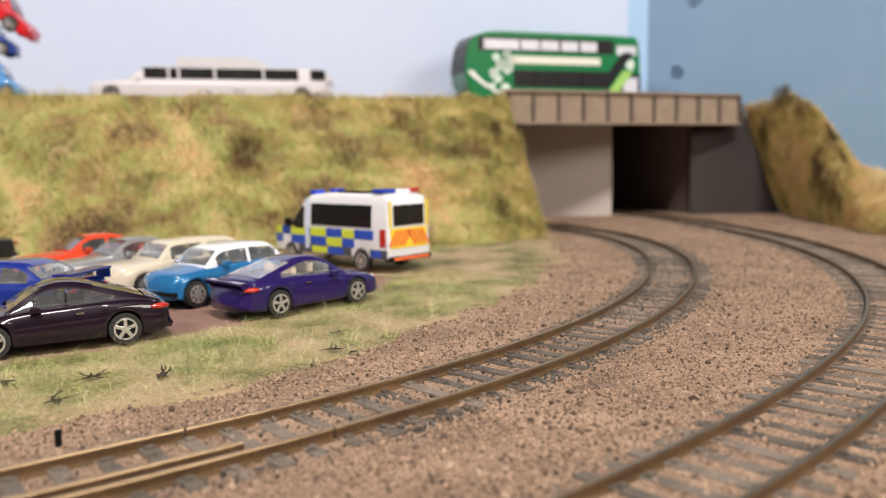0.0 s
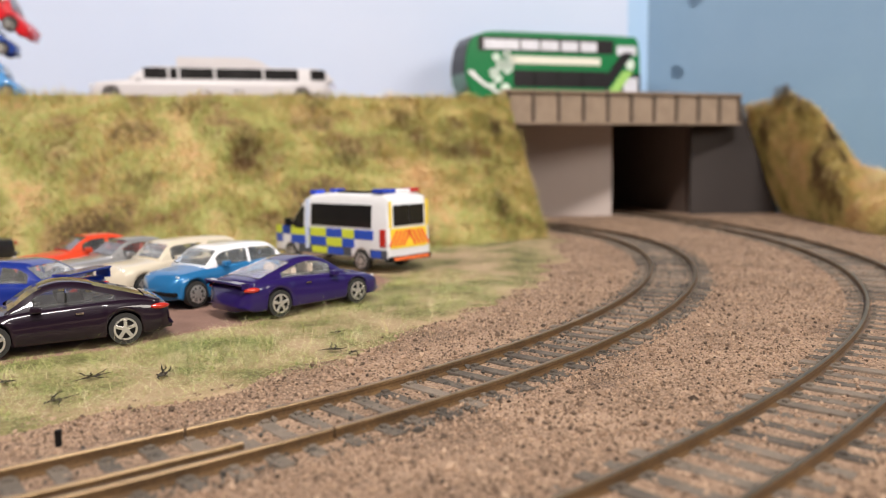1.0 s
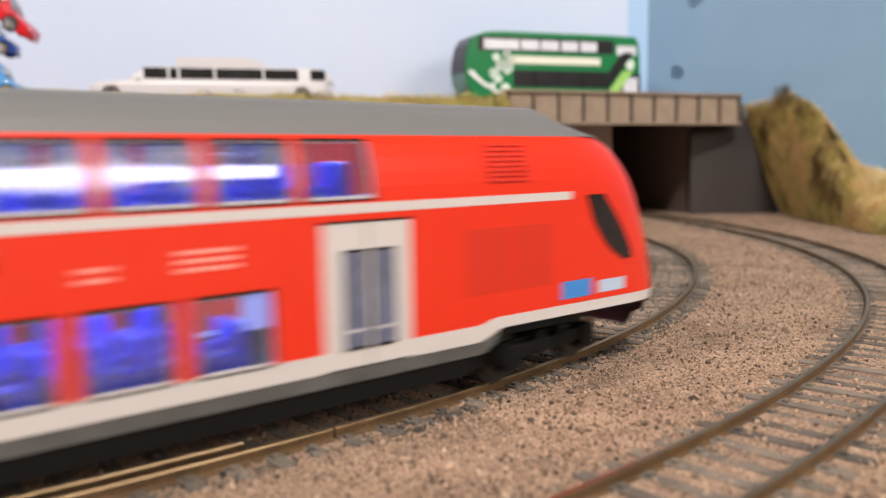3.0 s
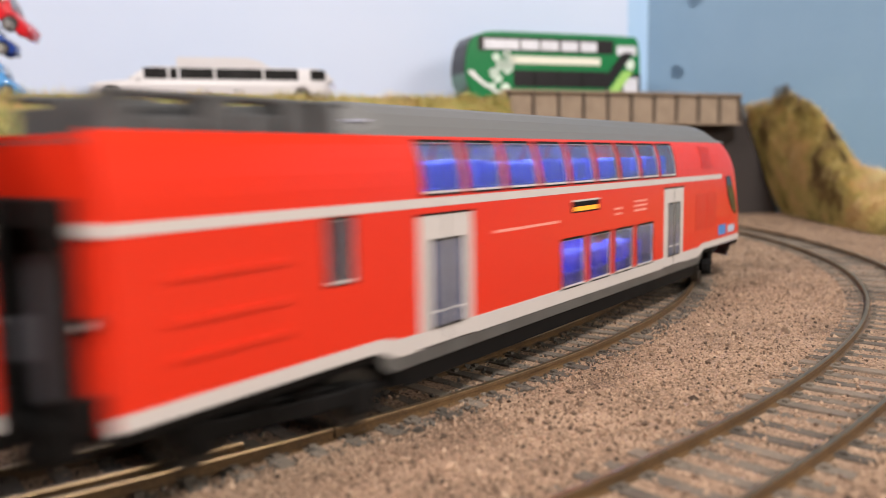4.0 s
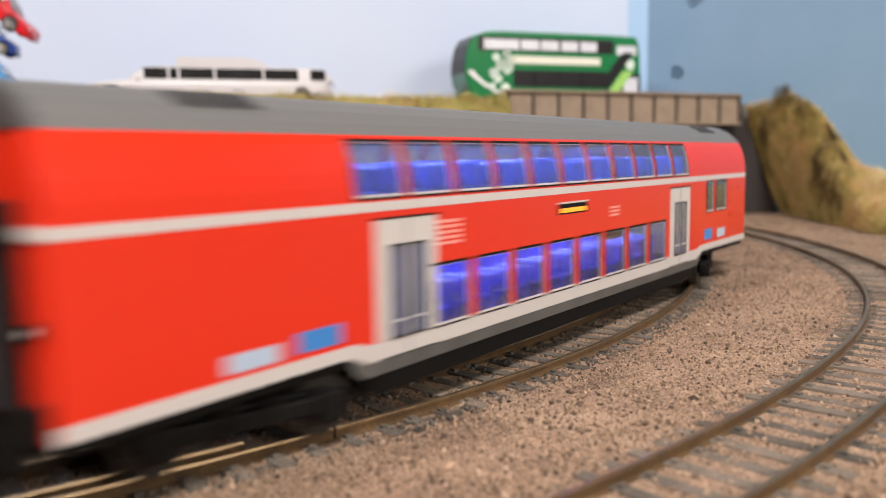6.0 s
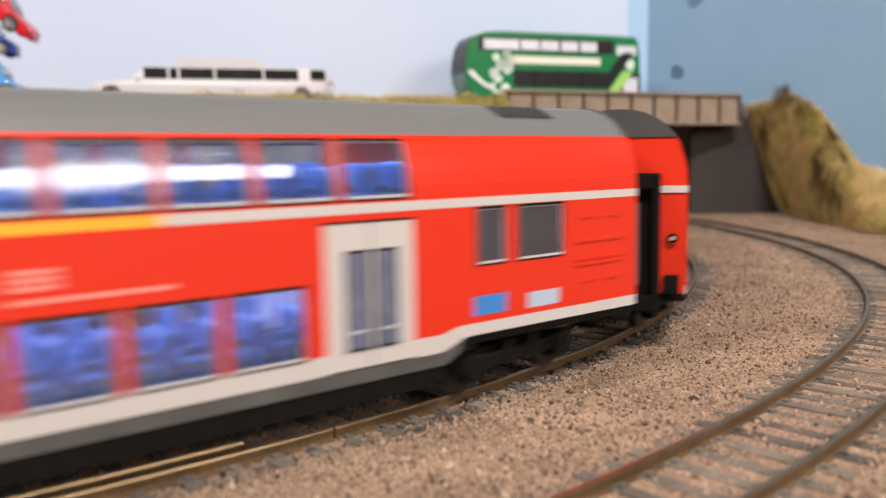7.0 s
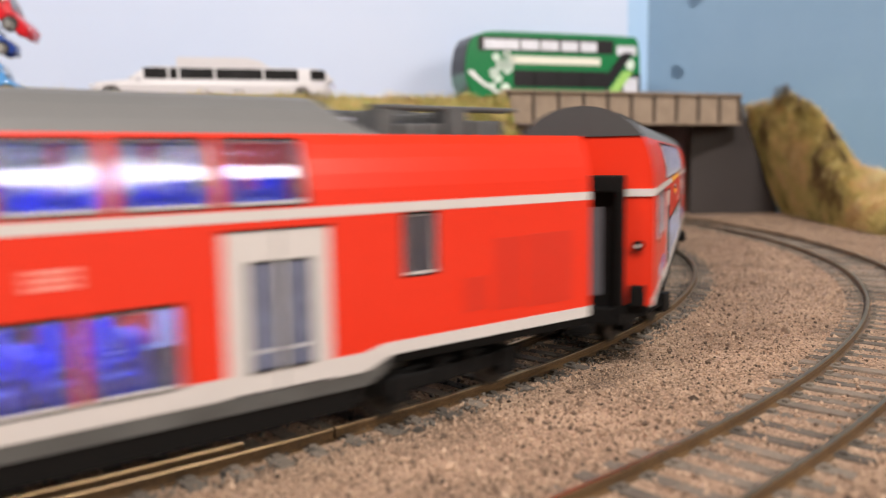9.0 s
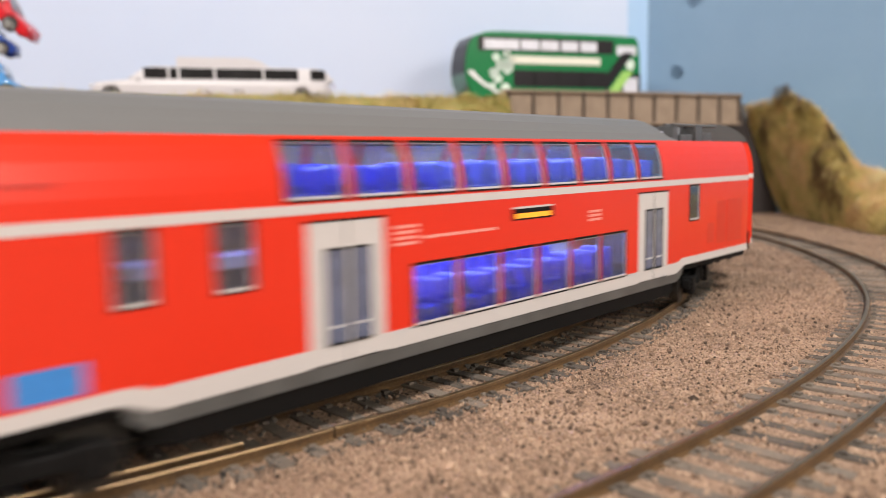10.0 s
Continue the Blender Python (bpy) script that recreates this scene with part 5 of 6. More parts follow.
    for s in (1, -1):
        for i in range(4):
            b = part("chevron", box_bm(-0.006 * k, 0.006 * k, -0.055 * k, 0.055 * k, -0.30 * k, 0.30 * k), org, van)
            b.matrix_basis = pose(xr - 0.015 * k, s * (0.12 + 0.2 * i) * k, 1.10 * k, s * 36, 0, 0)
        part("rear_window", box_bm(xr - 0.012 * k, xr + 0.02 * k, min(s * 0.015, s * 0.70) * k, max(s * 0.015, s * 0.70) * k, 1.50 * k, 2.16 * k, 0.01 * k), M["glass_dark"], van)
        part("edge_strip", box_bm(xr - 0.010 * k, xr + 0.02 * k, min(s * 0.80, s * 0.90) * k, max(s * 0.80, s * 0.90) * k, 1.45 * k, 2.3 * k), yel2, van)
    part("rear_bumper", box_bm(X(L) - 0.10 * k, X(L) + 0.2 * k, -0.95 * k, 0.95 * k, 0.36 * k, 0.52 * k, 0.03 * k), M["black"], van)
    part("step_plate", box_bm(X(L) - 0.13 * k, X(L) - 0.08 * k, -0.80 * k, 0.80 * k, 0.40 * k, 0.50 * k), org, van)
    lb = part("light_bar", box_bm(X(5.55), X(5.15), -0.80 * k, 0.80 * k, 2.52 * k, 2.66 * k, 0.03 * k), white, van, "roof light bar")
    part("blue_lens", box_bm(X(5.60), X(5.10), 0.25 * k, 0.86 * k, 2.54 * k, 2.68 * k, 0.03 * k), mat("lens_blue", (0.02, 0.05, 0.40), rough=0.15), lb)
    part("red_lens", box_bm(X(5.60), X(5.10), -0.86 * k, -0.45 * k, 2.54 * k, 2.68 * k, 0.03 * k), M["lamp_red"], lb)
    part("roof_rail", box_bm(X(5.0), X(3.2), 0.55 * k, 0.62 * k, 2.52 * k, 2.60 * k), M["black"], van)
    return van


police_van = build_van()
stand(police_van, -0.0425, 0.3585, 138.7)


# ---- bus ----
def build_bus():
    bus = empty("double_decker_bus")
    tagged(bus, "green model double-decker bus with white floral print", "bus")
    L, W, H = 0.158, 0.034, 0.0575
    green = paint("bus_green", (0.012, 0.17, 0.055), rough=0.25)
    dgl = mat("bus_window", (0.022, 0.020, 0.022), rough=0.2, var=0.4, spec=0.2)
    # side outline, x forward
    top_ = [(-1.0, 0.020), (-0.995, 0.30), (-0.985, 0.72), (-0.965, 0.93), (-0.93, 0.985), (-0.6, 1.0), (0.60, 1.0), (0.76, 0.985), (0.88, 0.93), (0.955, 0.80), (0.985, 0.60), (0.995, 0.42), (0.985, 0.28), (0.94, 0.10), (0.90, 0.02)]
    rings = []
    for y, f, e in [(-1, 0.93, 0.0), (-1, 0.965, 0.35), (-0.97, 0.985, 0.7), (-0.90, 1.0, 1.0), (0.90, 1.0, 1.0), (0.97, 0.985, 0.7), (1, 0.965, 0.35), (1, 0.93, 0.0)]:
        ring = []
        for a, b in top_:
            ring.append((a * L / 2 * (0.985 + 0.015 * e), y * W / 2, 0.004 + (b * f if b > 0.5 else b) * (H - 0.004)))
        rings.append(ring)
    mesh_ob("body", *loft(rings, True), green, bus, smooth=False)
    Z = lambda f: 0.004 + f * (H - 0.004)
    for s in (1, -1):
        y = s * (W / 2 + 0.0003)

        def plate(nm, a0, a1, f0, f1, m, o=0.0, shear=0.0, label=""):
            g = [[((a + shear * (f - f0)) * L / 2, y + s * o, Z(f)) for f in np.linspace(f0, f1, 3)] for a in np.linspace(a0, a1, 3)]
            return thick_patch(nm, g, (0, -s * 0.0008, 0), m, bus, label)

        plate("upper_glazing", -0.66, 0.86, 0.71, 0.915, dgl, 0, 0, "dark upper deck window band")
        # pale grey painted in for the bright reflection on the bus windows
        pale = mat("painted_reflection", (0.62, 0.62, 0.68), rough=0.25, var=0.3, scale=120)
        for a, b in ((0.42, 0.80), (0.20, 0.40), (-0.02, 0.18), (-0.24, -0.05), (-0.46, -0.27)):
            plate("upper_pane", a, b, 0.735, 0.875, pale, 0.0004)
        plate("cream_banner", -0.50, 0.52, 0.535, 0.645, mat("cream_banner", (0.72, 0.70, 0.60), rough=0.5), 0.0003)
        plate("lower_glazing", -0.58, 0.48, 0.20, 0.44, dgl, 0.0002, 0, "dark lower deck windows")
        for a in (-0.30, -0.02, 0.24):
            plate("window_post", a, a + 0.02, 0.20, 0.44, M["black"], 0.0005)
        plate("diagonal_glazing", -0.60, -0.47, 0.20, 0.74, dgl, 0.0006, -0.55, "diagonal staircase window")
        lime = mat("lime_patch", (0.30, 0.55, 0.12), rough=0.4)
        plate("lime_patch", -0.72, -0.60, 0.14, 0.46, lime, 0.0006, -0.55)
        plate("rear_upper_pane", -0.93, -0.70, 0.70, 0.84, pale, 0.0003)
        plate("rear_pane", -0.95, -0.78, 0.14, 0.36, pale, 0.0004)
        plate("rear_panel", -0.985, -0.76, 0.05, 0.42, dgl, 0.0002)
        rnd = random.Random(3)
        flower = mat("white_flower_print", (0.62, 0.72, 0.64), rough=0.5, var=0.2)
        for i in range(15):
            a, f = rnd.uniform(0.50, 0.74), rnd.uniform(0.16, 0.66)
            part("flower_print", tube_bm(rnd.uniform(0.0024, 0.0042), 0.0006, pose(a * L / 2, y, Z(f), 90, 0, 0), 9), flower, bus)
        part("flower_print", tube_bm(0.0042, 0.0006, pose(-0.86 * L / 2, y, Z(0.56), 90, 0, 0), 12), flower, bus)
        g = [[((0.96 - 0.42 * t ** 1.4 + w) * L / 2, y + s * 0.0003, Z(0.42 - 0.40 * t)) for w in (-0.05, 0.015)] for t in np.linspace(0, 1, 7)]
        thick_patch("white_swoosh", g, (0, -s * 0.0008, 0), mat("white_swoosh", (0.74, 0.74, 0.75), rough=0.4), bus)
        for a in (-0.60, 0.55):
            tube = tube_bm(0.0068, 0.004, pose(a * L / 2, s * (W / 2 - 0.0018), 0.0068, 90, 0, 0), 24)
            part("wheel", tube, M["tyre"], bus)
    g = [[(x * L / 2 + 0.0005, yy * W / 2, Z(f)) for yy in np.linspace(-0.86, 0.86, 5)] for x, f in ((0.995, 0.40), (0.985, 0.60), (0.955, 0.80), (0.90, 0.92))]
    thick_patch("front_windscreen", g, (-0.0008, 0, 0), dgl, bus, "wrap-round dark windscreen")
    part("roof_lamp", tube_bm(0.0018, 0.001, pose(0.62 * L / 2, -W / 2 - 0.0003, Z(0.955), 90, 0, 0), 14), M["lamp_white"], bus)
    return bus


bus = build_bus()
stand(bus, 0.088, 0.674, 180 + 19.5, PLATEAU - 0.0002)


# ---- stretched limousine ----
def build_limo():
    k = 1 / 72.2
    car = build_car("stretch_limousine", "white model stretch limousine with raised roof box", mat("pearl_white", (0.54, 0.515, 0.53), rough=0.35, var=0.05), L=12.6, W=2.05, wb=9.6, fo=1.15, r=0.42, top=[(0, 0.55), (0.05, 0.92), (0.3, 1.10), (1.9, 1.25), (12.3, 1.28), (12.55, 1.15), (12.6, 0.6)], gh=(1.95, 1.22, 2.9, 12.0, 1.98, 12.5, 1.28), k=k, tumble=0.22, spokes=6, see_through=False, category="limousine")
    car["group"] = ""
    del car["group"]
    return car


limo = build_limo()
for o in [o for o in limo.children if o.name.startswith("side_window")]:
    bpy.data.objects.remove(o)
k_limo = 1 / 72.2
for s in (1, -1):
    for a, b, m in ((2.75, 3.9, "glass_dark"), (4.0, 4.4, "glass_dark"), (4.5, 6.2, "glass_dark"), (6.3, 8.7, "glass_dark"), (8.8, 10.6, "glass_dark"), (11.25, 12.05, "glass_dark")):
        g = [[((6.3 - x) * k_limo, s * (0.902 - 0.22 * (z - 1.2) + 0.016) * k_limo, z * k_limo) for z in (1.30, 1.6, 1.87)] for x in (a, (a + b) / 2, b)]
        thick_patch("side_window", g, (0, -s * 0.03 * k_limo, 0), M[m], limo, "dark side window")
bm = bmesh.new()
pr = [(6.3, 1.96), (6.3, 2.44), (2.7, 2.48), (2.0, 2.30), (1.5, 1.96)]
f_ = [bm.verts.new(((6.3 - 4.2 - 6.3 + x + 0.75) * k_limo, -0.62 * k_limo, z * k_limo)) for x, z in [(p[0] - 0.9, p[1]) for p in pr]]
g_ = [bm.verts.new((v.co.x, 0.62 * k_limo, v.co.z)) for v in f_]
bm.faces.new(f_)
bm.faces.new(g_[::-1])
for i in range(5):
    bm.faces.new((f_[i], g_[i], g_[(i + 1) % 5], f_[(i + 1) % 5]))
bmesh.ops.bevel(bm, geom=bm.edges[:], offset=0.0006, segments=2, affect="EDGES")
part("roof_box", bm, mat("box_white", (0.58, 0.555, 0.575), rough=0.4, var=0.05), limo, "white raised roof box")
stand(limo, -0.1664, 0.6055, -162.7, PLATEAU + 0.0006)

# ---- stacked scrap cars at the edge of the bank ----
scrap_low = build_car("scrap_car", "pale blue model car at the bottom of a stack", paint("pale_blue_paint", (0.06, 0.25, 0.55)), glass=M["car_glass"], **HATCH)
stand(scrap_low, -0.3065, 0.552, 10, PLATEAU + 0.0120, 0, 30)
scrap_mid = build_car("scrap_car", "dark blue model car stood on end in a stack", paint("royal_blue_paint", (0.015, 0.06, 0.33)), **HATCH)
stand(scrap_mid, -0.3090, 0.552, 14, PLATEAU + 0.0395, 0, 26)
scrap_top = build_car("scrap_car", "bright red model car tilted on top of a stack", paint("scarlet_paint", (0.55, 0.012, 0.02)), k=1 / 64, **SPORT)
stand(scrap_top, -0.3020, 0.552, 8, PLATEAU + 0.0590, 0, 38)
# ======== loose ballast, grass, twigs ========


def scatter_mesh(name, centres, sizes, turns, base_v, base_f, material, label, category):
    """Many small pieces in one mesh: base shape, scaled and turned per piece."""
    bv = np.array(base_v)
    n, m = len(centres), len(bv)
    vs = np.einsum("nij,mj->nmi", turns, bv) * np.asarray(sizes)[:, None, None] + np.asarray(centres)[:, None, :]
    fs = (np.array(base_f)[None] + (np.arange(n) * m)[:, None, None]).reshape(-1, len(base_f[0]))
    me = bpy.data.meshes.new(name)
    me.from_pydata(vs.reshape(-1, 3).tolist(), [], fs.tolist())
    me.materials.append(material)
    ob = new(name, me)
    tagged(ob, label, category, kind="stuff")
    return ob


def random_turns(n, rng):
    q = rng.normal(size=(n, 4))
    q /= np.linalg.norm(q, axis=1)[:, None]
    w, x, y, z = q.T
    return np.stack([np.stack([1 - 2 * (y * y + z * z), 2 * (x * y - z * w), 2 * (x * z + y * w)], -1), np.stack([2 * (x * y + z * w), 1 - 2 * (x * x + z * z), 2 * (y * z - x * w)], -1), np.stack([2 * (x * z - y * w), 2 * (y * z + x * w), 1 - 2 * (x * x + y * y)], -1)], 1)


OCT_V = [(1, 0, 0), (-0.9, 0.1, 0), (0, 0.8, 0.1), (0.1, -0.85, 0), (0, 0.05, 0.7), (0, 0, -0.7)]
OCT_F = [(0, 2, 4), (2, 1, 4), (1, 3, 4), (3, 0, 4), (2, 0, 5), (1, 2, 5), (3, 1, 5), (0, 3, 5)]
rng = np.random.default_rng(11)


def nearest_off(line, xy):
    """Signed distance to the left of a line and s, for many places."""
    p = line[(line[:, 0] > -0.1) & (line[:, 0] < 1.1)][::4]
    d = (xy[:, None, 0] - p[None, :, 1]) ** 2 + (xy[:, None, 1] - p[None, :, 2]) ** 2
    i = d.argmin(1)
    h = p[i, 3]
    return -(xy[:, 0] - p[i, 1]) * np.sin(h) + (xy[:, 1] - p[i, 2]) * np.cos(h), p[i, 0]


def field(n, x0, x1, y0, y1, power=1.0):
    """Places denser towards the front."""
    u = rng.random(n)
    y = y0 + (y1 - y0) * u ** power
    x = x0 + (x1 - x0) * rng.random(n)
    return np.stack([x, y], 1)


def grains():
    xy = field(330000, -0.17, 0.30, 0.085, 0.62, 1.9)
    xy = xy[(np.abs(xy[:, 0]) < 0.03 + xy[:, 1] * 0.60)]
    off, s = nearest_off(INNER, xy)
    off2, s2 = nearest_off(OUTER, xy)
    edge = np.array([grass_edge(v) for v in s])
    keep = (off < edge + 0.006) & ~((np.abs(np.abs(off) - 0.00875) < 0.0018)) & ~((np.abs(np.abs(off2) - 0.00875) < 0.0018))
    keep &= (np.abs(off) > 0.0125) | (rng.random(len(xy)) < 0.30)
    keep &= (np.abs(off2) > 0.0130) | (rng.random(len(xy)) < 0.30)
    xy = xy[keep]
    size = np.exp(rng.normal(math.log(0.00026), 0.46, len(xy)))
    z = np.array([ground_z(x, y) for x, y in xy]) + size * 0.3
    scatter_mesh("ballast_grains", np.c_[xy, z], size, random_turns(len(xy), rng), OCT_V, OCT_F, M["grain"], "loose brown and tan ballast grains", "gravel")
    # dark ash between and beside the inner rails
    ss = rng.uniform(0.30, 0.75, 3200)
    lat = np.concatenate([rng.normal(-0.0128, 0.0022, 1600), rng.uniform(-0.0075, 0.0078, 1200), rng.normal(0.0125, 0.002, 400)])
    ps = np.array([on(INNER, a, b)[:2] for a, b in zip(ss, lat)])
    size = np.exp(rng.normal(math.log(0.0004), 0.4, len(ps)))
    scatter_mesh("ash_grains", np.c_[ps, np.full(len(ps), GROUND + 0.0003)], size, random_turns(len(ps), rng), OCT_V, OCT_F, M["dark_grain"], "dark ash and coal crumbs along the rails", "gravel")


grains()


def blades(name, pts, lens, lean, width, material, label, up=None, seedv=5):
    """Bent grass fibres, two thin quads each."""
    g = np.random.default_rng(seedv)
    n = len(pts)
    a = g.uniform(0, 2 * math.pi, n)
    tilt = np.clip(g.normal(lean, 0.30, n), 0.05, 1.52)
    d = np.stack([np.cos(a) * np.sin(tilt), np.sin(a) * np.sin(tilt), np.cos(tilt)], 1)
    if up is not None:
        d = d + up
        d /= np.linalg.norm(d, axis=1)[:, None]
    side = np.stack([-np.sin(a), np.cos(a), np.zeros(n)], 1) * (width * g.uniform(0.6, 1.3, n))[:, None]
    mid = pts + d * (lens * 0.55)[:, None]
    d2 = d + np.stack([np.cos(a), np.sin(a), -0.6 * np.ones(n)], 1) * 0.35
    tip = mid + d2 * (lens * 0.5)[:, None]
    vs = np.stack([pts - side, pts + side, mid + side * 0.8, mid - side * 0.8, tip], 1).reshape(-1, 3)
    o = np.arange(n) * 5
    f4 = np.stack([o, o + 1, o + 2, o + 3], 1).tolist()
    f3 = np.stack([o + 3, o + 2, o + 4], 1).tolist()
    me = bpy.data.meshes.new(name)
    me.from_pydata(vs.tolist(), [], f4 + f3)
    me.materials.append(material)
    tagged(new(name, me), label, "grass", kind="stuff")


def verge_grass():
    n = 215000
    s = rng.uniform(0.18, 0.86, n)
    e = np.array([grass_edge(v) for v in s])
    far = np.interp(s, [0.18, 0.40, 0.48, 0.53, 0.62, 0.72, 0.86], [0.088, 0.084, 0.088, 0.100, 0.16, 0.10, 0.05])
    f = rng.random(n)
    lat = e + 0.001 + (far - e) * f
    xy = np.array([on(INNER, a, b)[:2] for a, b in zip(s, lat)])
    patch_ = np.array([fbm(x, y, 48, 3) for x, y in xy])
    bare = np.array([fbm(x + 1.7, y, 19, 2) for x, y in xy])
    keep = (rng.random(n) < np.clip(0.65 + patch_ * 1.6, 0.08, 1)) & (rng.random(n) < np.clip(0.05 + f * 3.2, 0, 1))
    keep &= rng.random(n) < np.clip(np.where(s > 0.5, 0.50, 0.92) + bare * 2.0, 0.06, 1)
    xy, s = xy[keep], s[keep]
    z = np.array([ground_z(x, y) for x, y in xy]) + 0.0002
    blades("verge_grass", np.c_[xy, z], rng.uniform(0.0012, 0.0036, len(xy)), 1.28, 0.000040, M["grass"], "short green and straw static grass on the verge")
    # long fine fibres lying over the short grass
    n = 9000
    s = rng.uniform(0.20, 0.56, n)
    lat = np.array([grass_edge(v) for v in s]) + rng.uniform(0.0, 1.0, n) ** 0.8 * 0.048
    xy = np.array([on(INNER, a, b)[:2] for a, b in zip(s, lat)])
    blades("verge_fibres", np.c_[xy, [ground_z(x, y) + 0.0004 for x, y in xy]], rng.uniform(0.004, 0.0095, n), 1.34, 0.000028, M["grass"], "long fine pale green fibres on the verge", seedv=15)
    # a few long dry stalks
    n = 380
    s = rng.uniform(0.22, 0.70, n)
    lat = np.array([grass_edge(v) for v in s]) + rng.uniform(0.002, 0.050, n)
    xy = np.array([on(INNER, a, b)[:2] for a, b in zip(s, lat)])
    blades("dry_stalks", np.c_[xy, [ground_z(x, y) for x, y in xy]], rng.uniform(0.004, 0.0085, n), 1.1, 0.00005, M["straw"], "long dry straw-coloured stalks", seedv=9)


M["straw"] = ramp_mat("straw_fibre", [(0.2, (0.40, 0.32, 0.13)), (0.7, (0.66, 0.56, 0.30))], scales=(60, 400), island=0.6, bump=0, rough=0.6)
verge_grass()


def bank_cover():
    n = 80000
    t = np.clip(rng.uniform(0.16, 1.0, n), 0, 1)
    k = rng.uniform(0.0, 1.0, n) ** 0.85
    pts = np.array([bank_point(a, min(b, 1.0)) for a, b in zip(t, k)])
    up = np.tile(np.array([0.0, -0.7, 0.25]), (n, 1))
    cl = np.array([0.5 + fbm(p[0] * 1.0, p[2] + p[1], 40, 3) for p in pts])
    lens = rng.uniform(0.0022, 0.0050, n) * np.clip(0.6 + cl, 0.4, 1.9) * np.where(k > 0.96, 1.35, 1.0)
    blades("bank_grass", pts, lens, 0.75, 0.00016, M["bank_grass"], "tangled green, ochre and brown grass on the bank", up=up, seedv=6)
    m = 48000
    vs = []
    tt, kk = rng.uniform(0, 0.75, m), rng.uniform(0, 1.02, m)
    for a, b in zip(tt, kk):
        p = polyline(RIGHT_BASE, a).lerp(polyline(RIGHT_TOP, a), b)
        nn = (0.6 * fbm(p.y, p.z, 30, 4) + 0.3 * fbm(p.y, p.z, 100, 3)) * 0.004
        vs.append((p.x - nn - 0.004 * math.sin(min(b, 1) * math.pi), p.y - nn * 0.4, p.z + nn * 0.8))
    blades("bank_end_grass", np.array(vs), rng.uniform(0.0025, 0.006, m), 0.75, 0.00017, M["dry_grass"], "tangled dry grass on the end of the bank", up=np.tile(np.array([-0.6, -0.4, 0.3]), (m, 1)), seedv=8)


bank_cover()


def twig(x, y, size, turn, seed):
    """A dark scrap of root: a few crooked tapering branches."""
    r = random.Random(seed)
    bm = bmesh.new()
    for i in range(7):
        p = Vector((r.uniform(-0.2, 0.2), r.uniform(-0.2, 0.2), 0.12)) * size
        d = Vector((r.uniform(-1, 1), r.uniform(-0.7, 0.7), r.uniform(-0.1, 0.5))).normalized()
        w = 0.085 * size
        for j in range(4):
            q = p + d * size * r.uniform(0.18, 0.32)
            m = Matrix.Translation((p + q) / 2) @ (q - p).to_track_quat("Z", "Y").to_matrix().to_4x4()
            tube_bm(w, (q - p).length * 1.15, m, 6, bm, w * 0.75)
            p, w = q, w * 0.75
            d = (d + Vector((r.uniform(-0.7, 0.7), r.uniform(-0.7, 0.7), r.uniform(-0.4, 0.4)))).normalized()
    ob = part("twig", bm, M["twig"])
    ob.matrix_basis = pose(x, y, ground_z(x, y) + 0.0011, 0, 0, turn) @ Matrix.Diagonal((1, 1, 0.45, 1))
    tagged(ob, "dark crooked scrap of twig lying in grass", "twig", group="twigs on the verge")


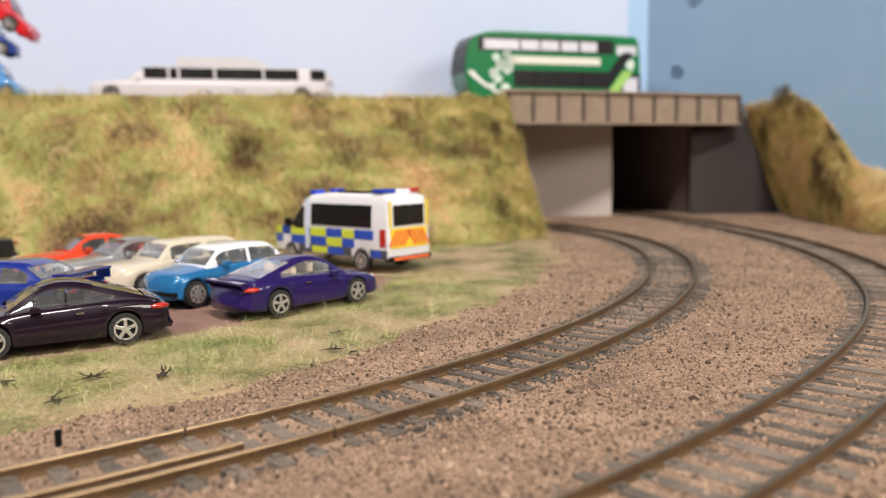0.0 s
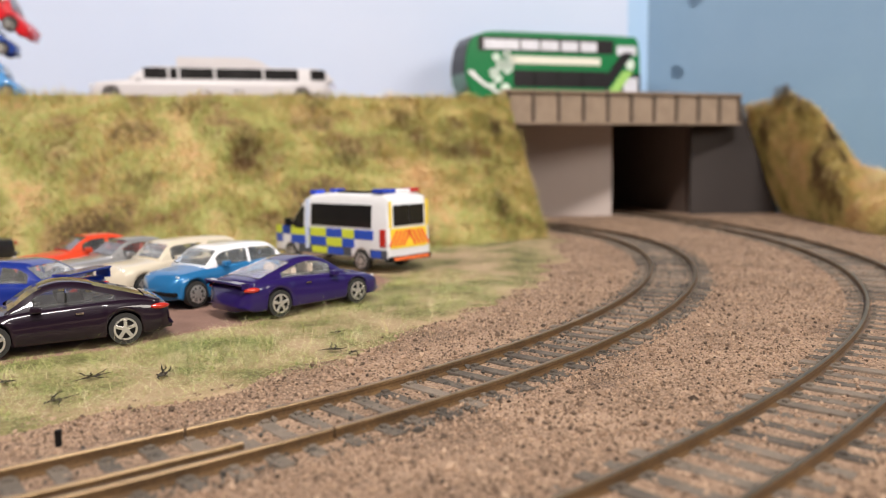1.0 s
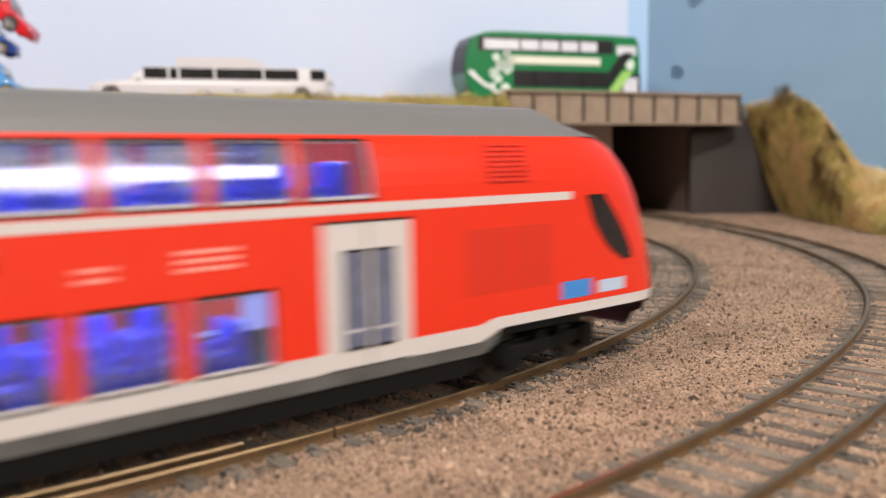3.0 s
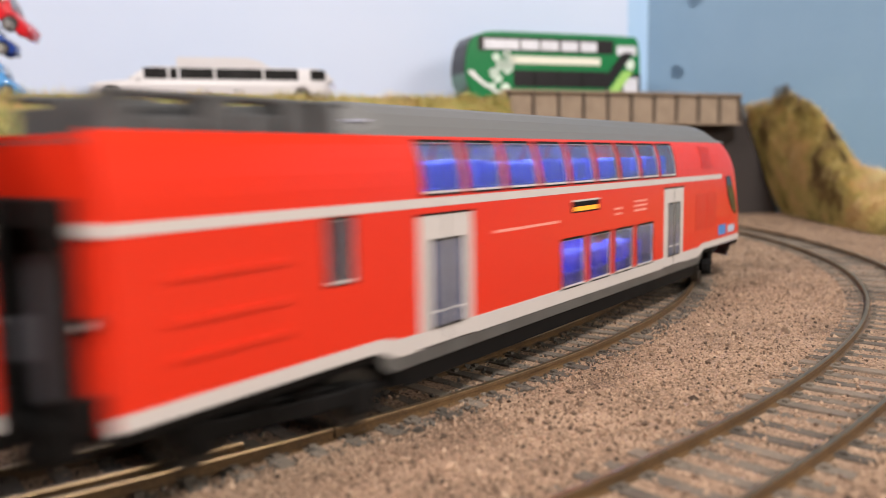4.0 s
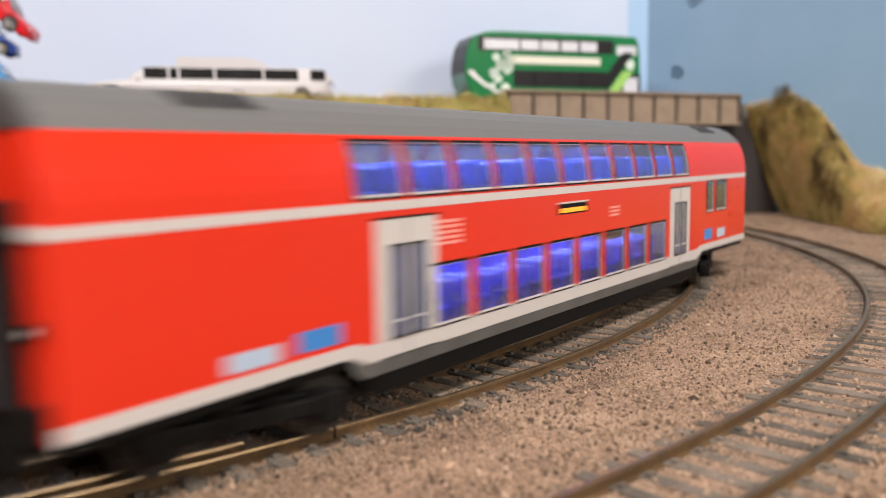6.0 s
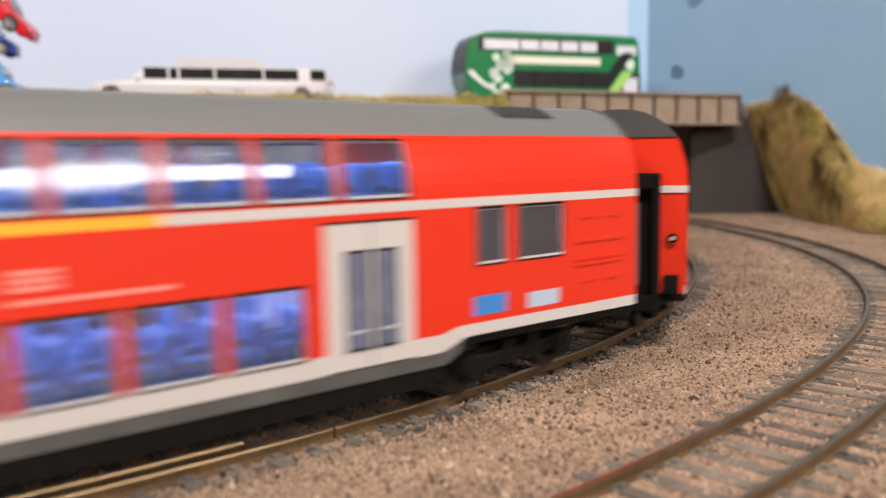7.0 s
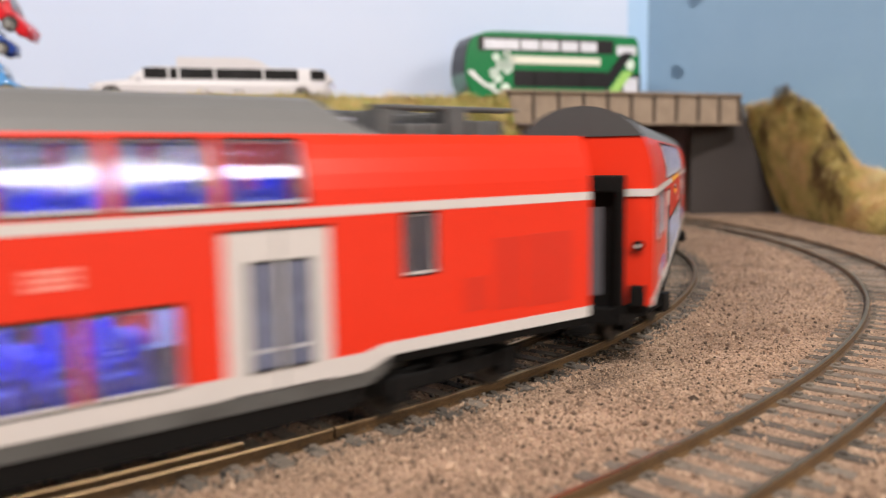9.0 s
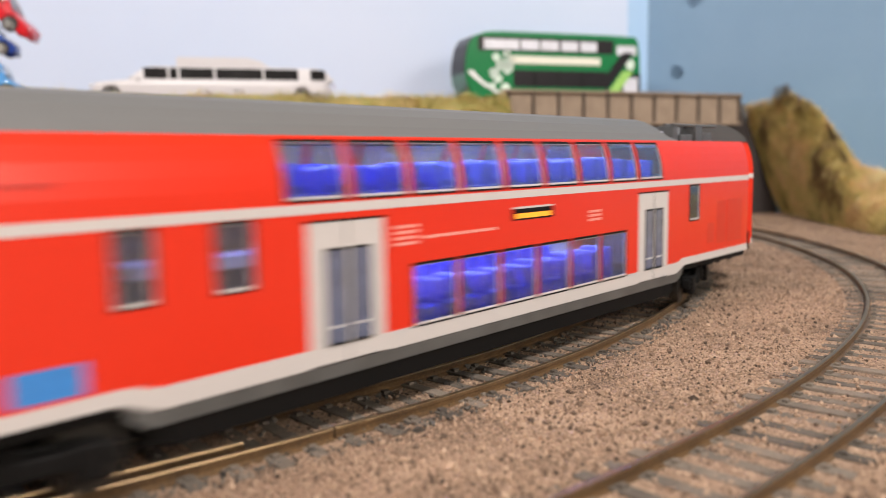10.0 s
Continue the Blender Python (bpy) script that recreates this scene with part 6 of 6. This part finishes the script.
M["twig"] = mat("dark_twig", (0.035, 0.026, 0.018), rough=0.9, var=0.4, scale=800)
for i, (x, y, sz, tn) in enumerate(((-0.0775, 0.1728, 0.0042, 10), (-0.0632, 0.1747, 0.0045, 60), (-0.0788, 0.1584, 0.0036, 30), (-0.0282, 0.1993, 0.0036, 0), (-0.0294, 0.2168, 0.0026, 80), (-0.0944, 0.1678, 0.0032, 120), (-0.0228, 0.1963, 0.0024, 45), (-0.0054, 0.1771, 0.0030, 20))):
    twig(x, y, sz, tn, 20 + i)
post = part("peg", tube_bm(0.00062, 0.0030, pose(0, 0, 0.0013), 14), M["black"])
post.matrix_basis = pose(-0.0678, 0.1361, GROUND)
tagged(post, "small black peg standing in the ballast", "peg")


def clumps():
    """Dark brown tufts that stand out on the banks."""
    spots = [(0.60, 0.93), (0.52, 0.66), (0.44, 0.42), (0.33, 0.72), (0.63, 0.55), (0.72, 0.82), (0.40, 0.16), (0.58, 0.25), (0.80, 0.60), (0.86, 0.22), (0.70, 0.12), (0.47, 0.90), (0.92, 0.74), (0.30, 0.35)]
    pts = []
    for t, k in spots:
        for _ in range(260):
            pts.append(bank_point(min(max(t + rng.normal(0, 0.010), 0), 1), min(max(k + rng.normal(0, 0.045), 0), 1)) + Vector((0, -0.002, 0.0008)))
    for a, b in ((0.16, 0.98), (0.20, 1.0), (0.47, 0.95), (0.52, 0.80)):
        for _ in range(260):
            pts.append(polyline(RIGHT_BASE, min(max(a + rng.normal(0, 0.014), 0), 1)).lerp(polyline(RIGHT_TOP, min(max(a + rng.normal(0, 0.014), 0), 1)), min(b + rng.normal(0, 0.04), 1.05)) + Vector((-0.004, -0.002, 0.001)))
    pts = np.array(pts)
    blades("dark_tufts", pts, rng.uniform(0.002, 0.0055, len(pts)), 0.8, 0.00016, M["tuft"], "dark brown dead tufts on the bank", up=np.tile(np.array([0.0, -0.6, 0.3]), (len(pts), 1)), seedv=12)


M["tuft"] = ramp_mat("dead_tuft", [(0.3, (0.07, 0.042, 0.02)), (0.6, (0.17, 0.115, 0.05)), (0.8, (0.26, 0.20, 0.08))], scales=(60, 400), island=0.6, bump=0, rough=0.8)
clumps()
LEAD_T = [0.0, 2.2, 2.7, 3.8, 4.0, 4.3, 4.6, 5.5, 7.5, 8.0, 8.4, 8.8, 9.0, 9.5, 10.0]
LEAD_S = [-0.1325, 0.1990, 0.2740, 0.4387, 0.4685, 0.5131, 0.5546, 0.6853, 0.9599, 1.0240, 1.0795, 1.1355, 1.1643, 1.2345, 1.2995]
build_sleepers(inner_track, INNER, 0.05, 1.05)
build_sleepers(outer_track, OUTER, 0.15, 1.25)
motions()
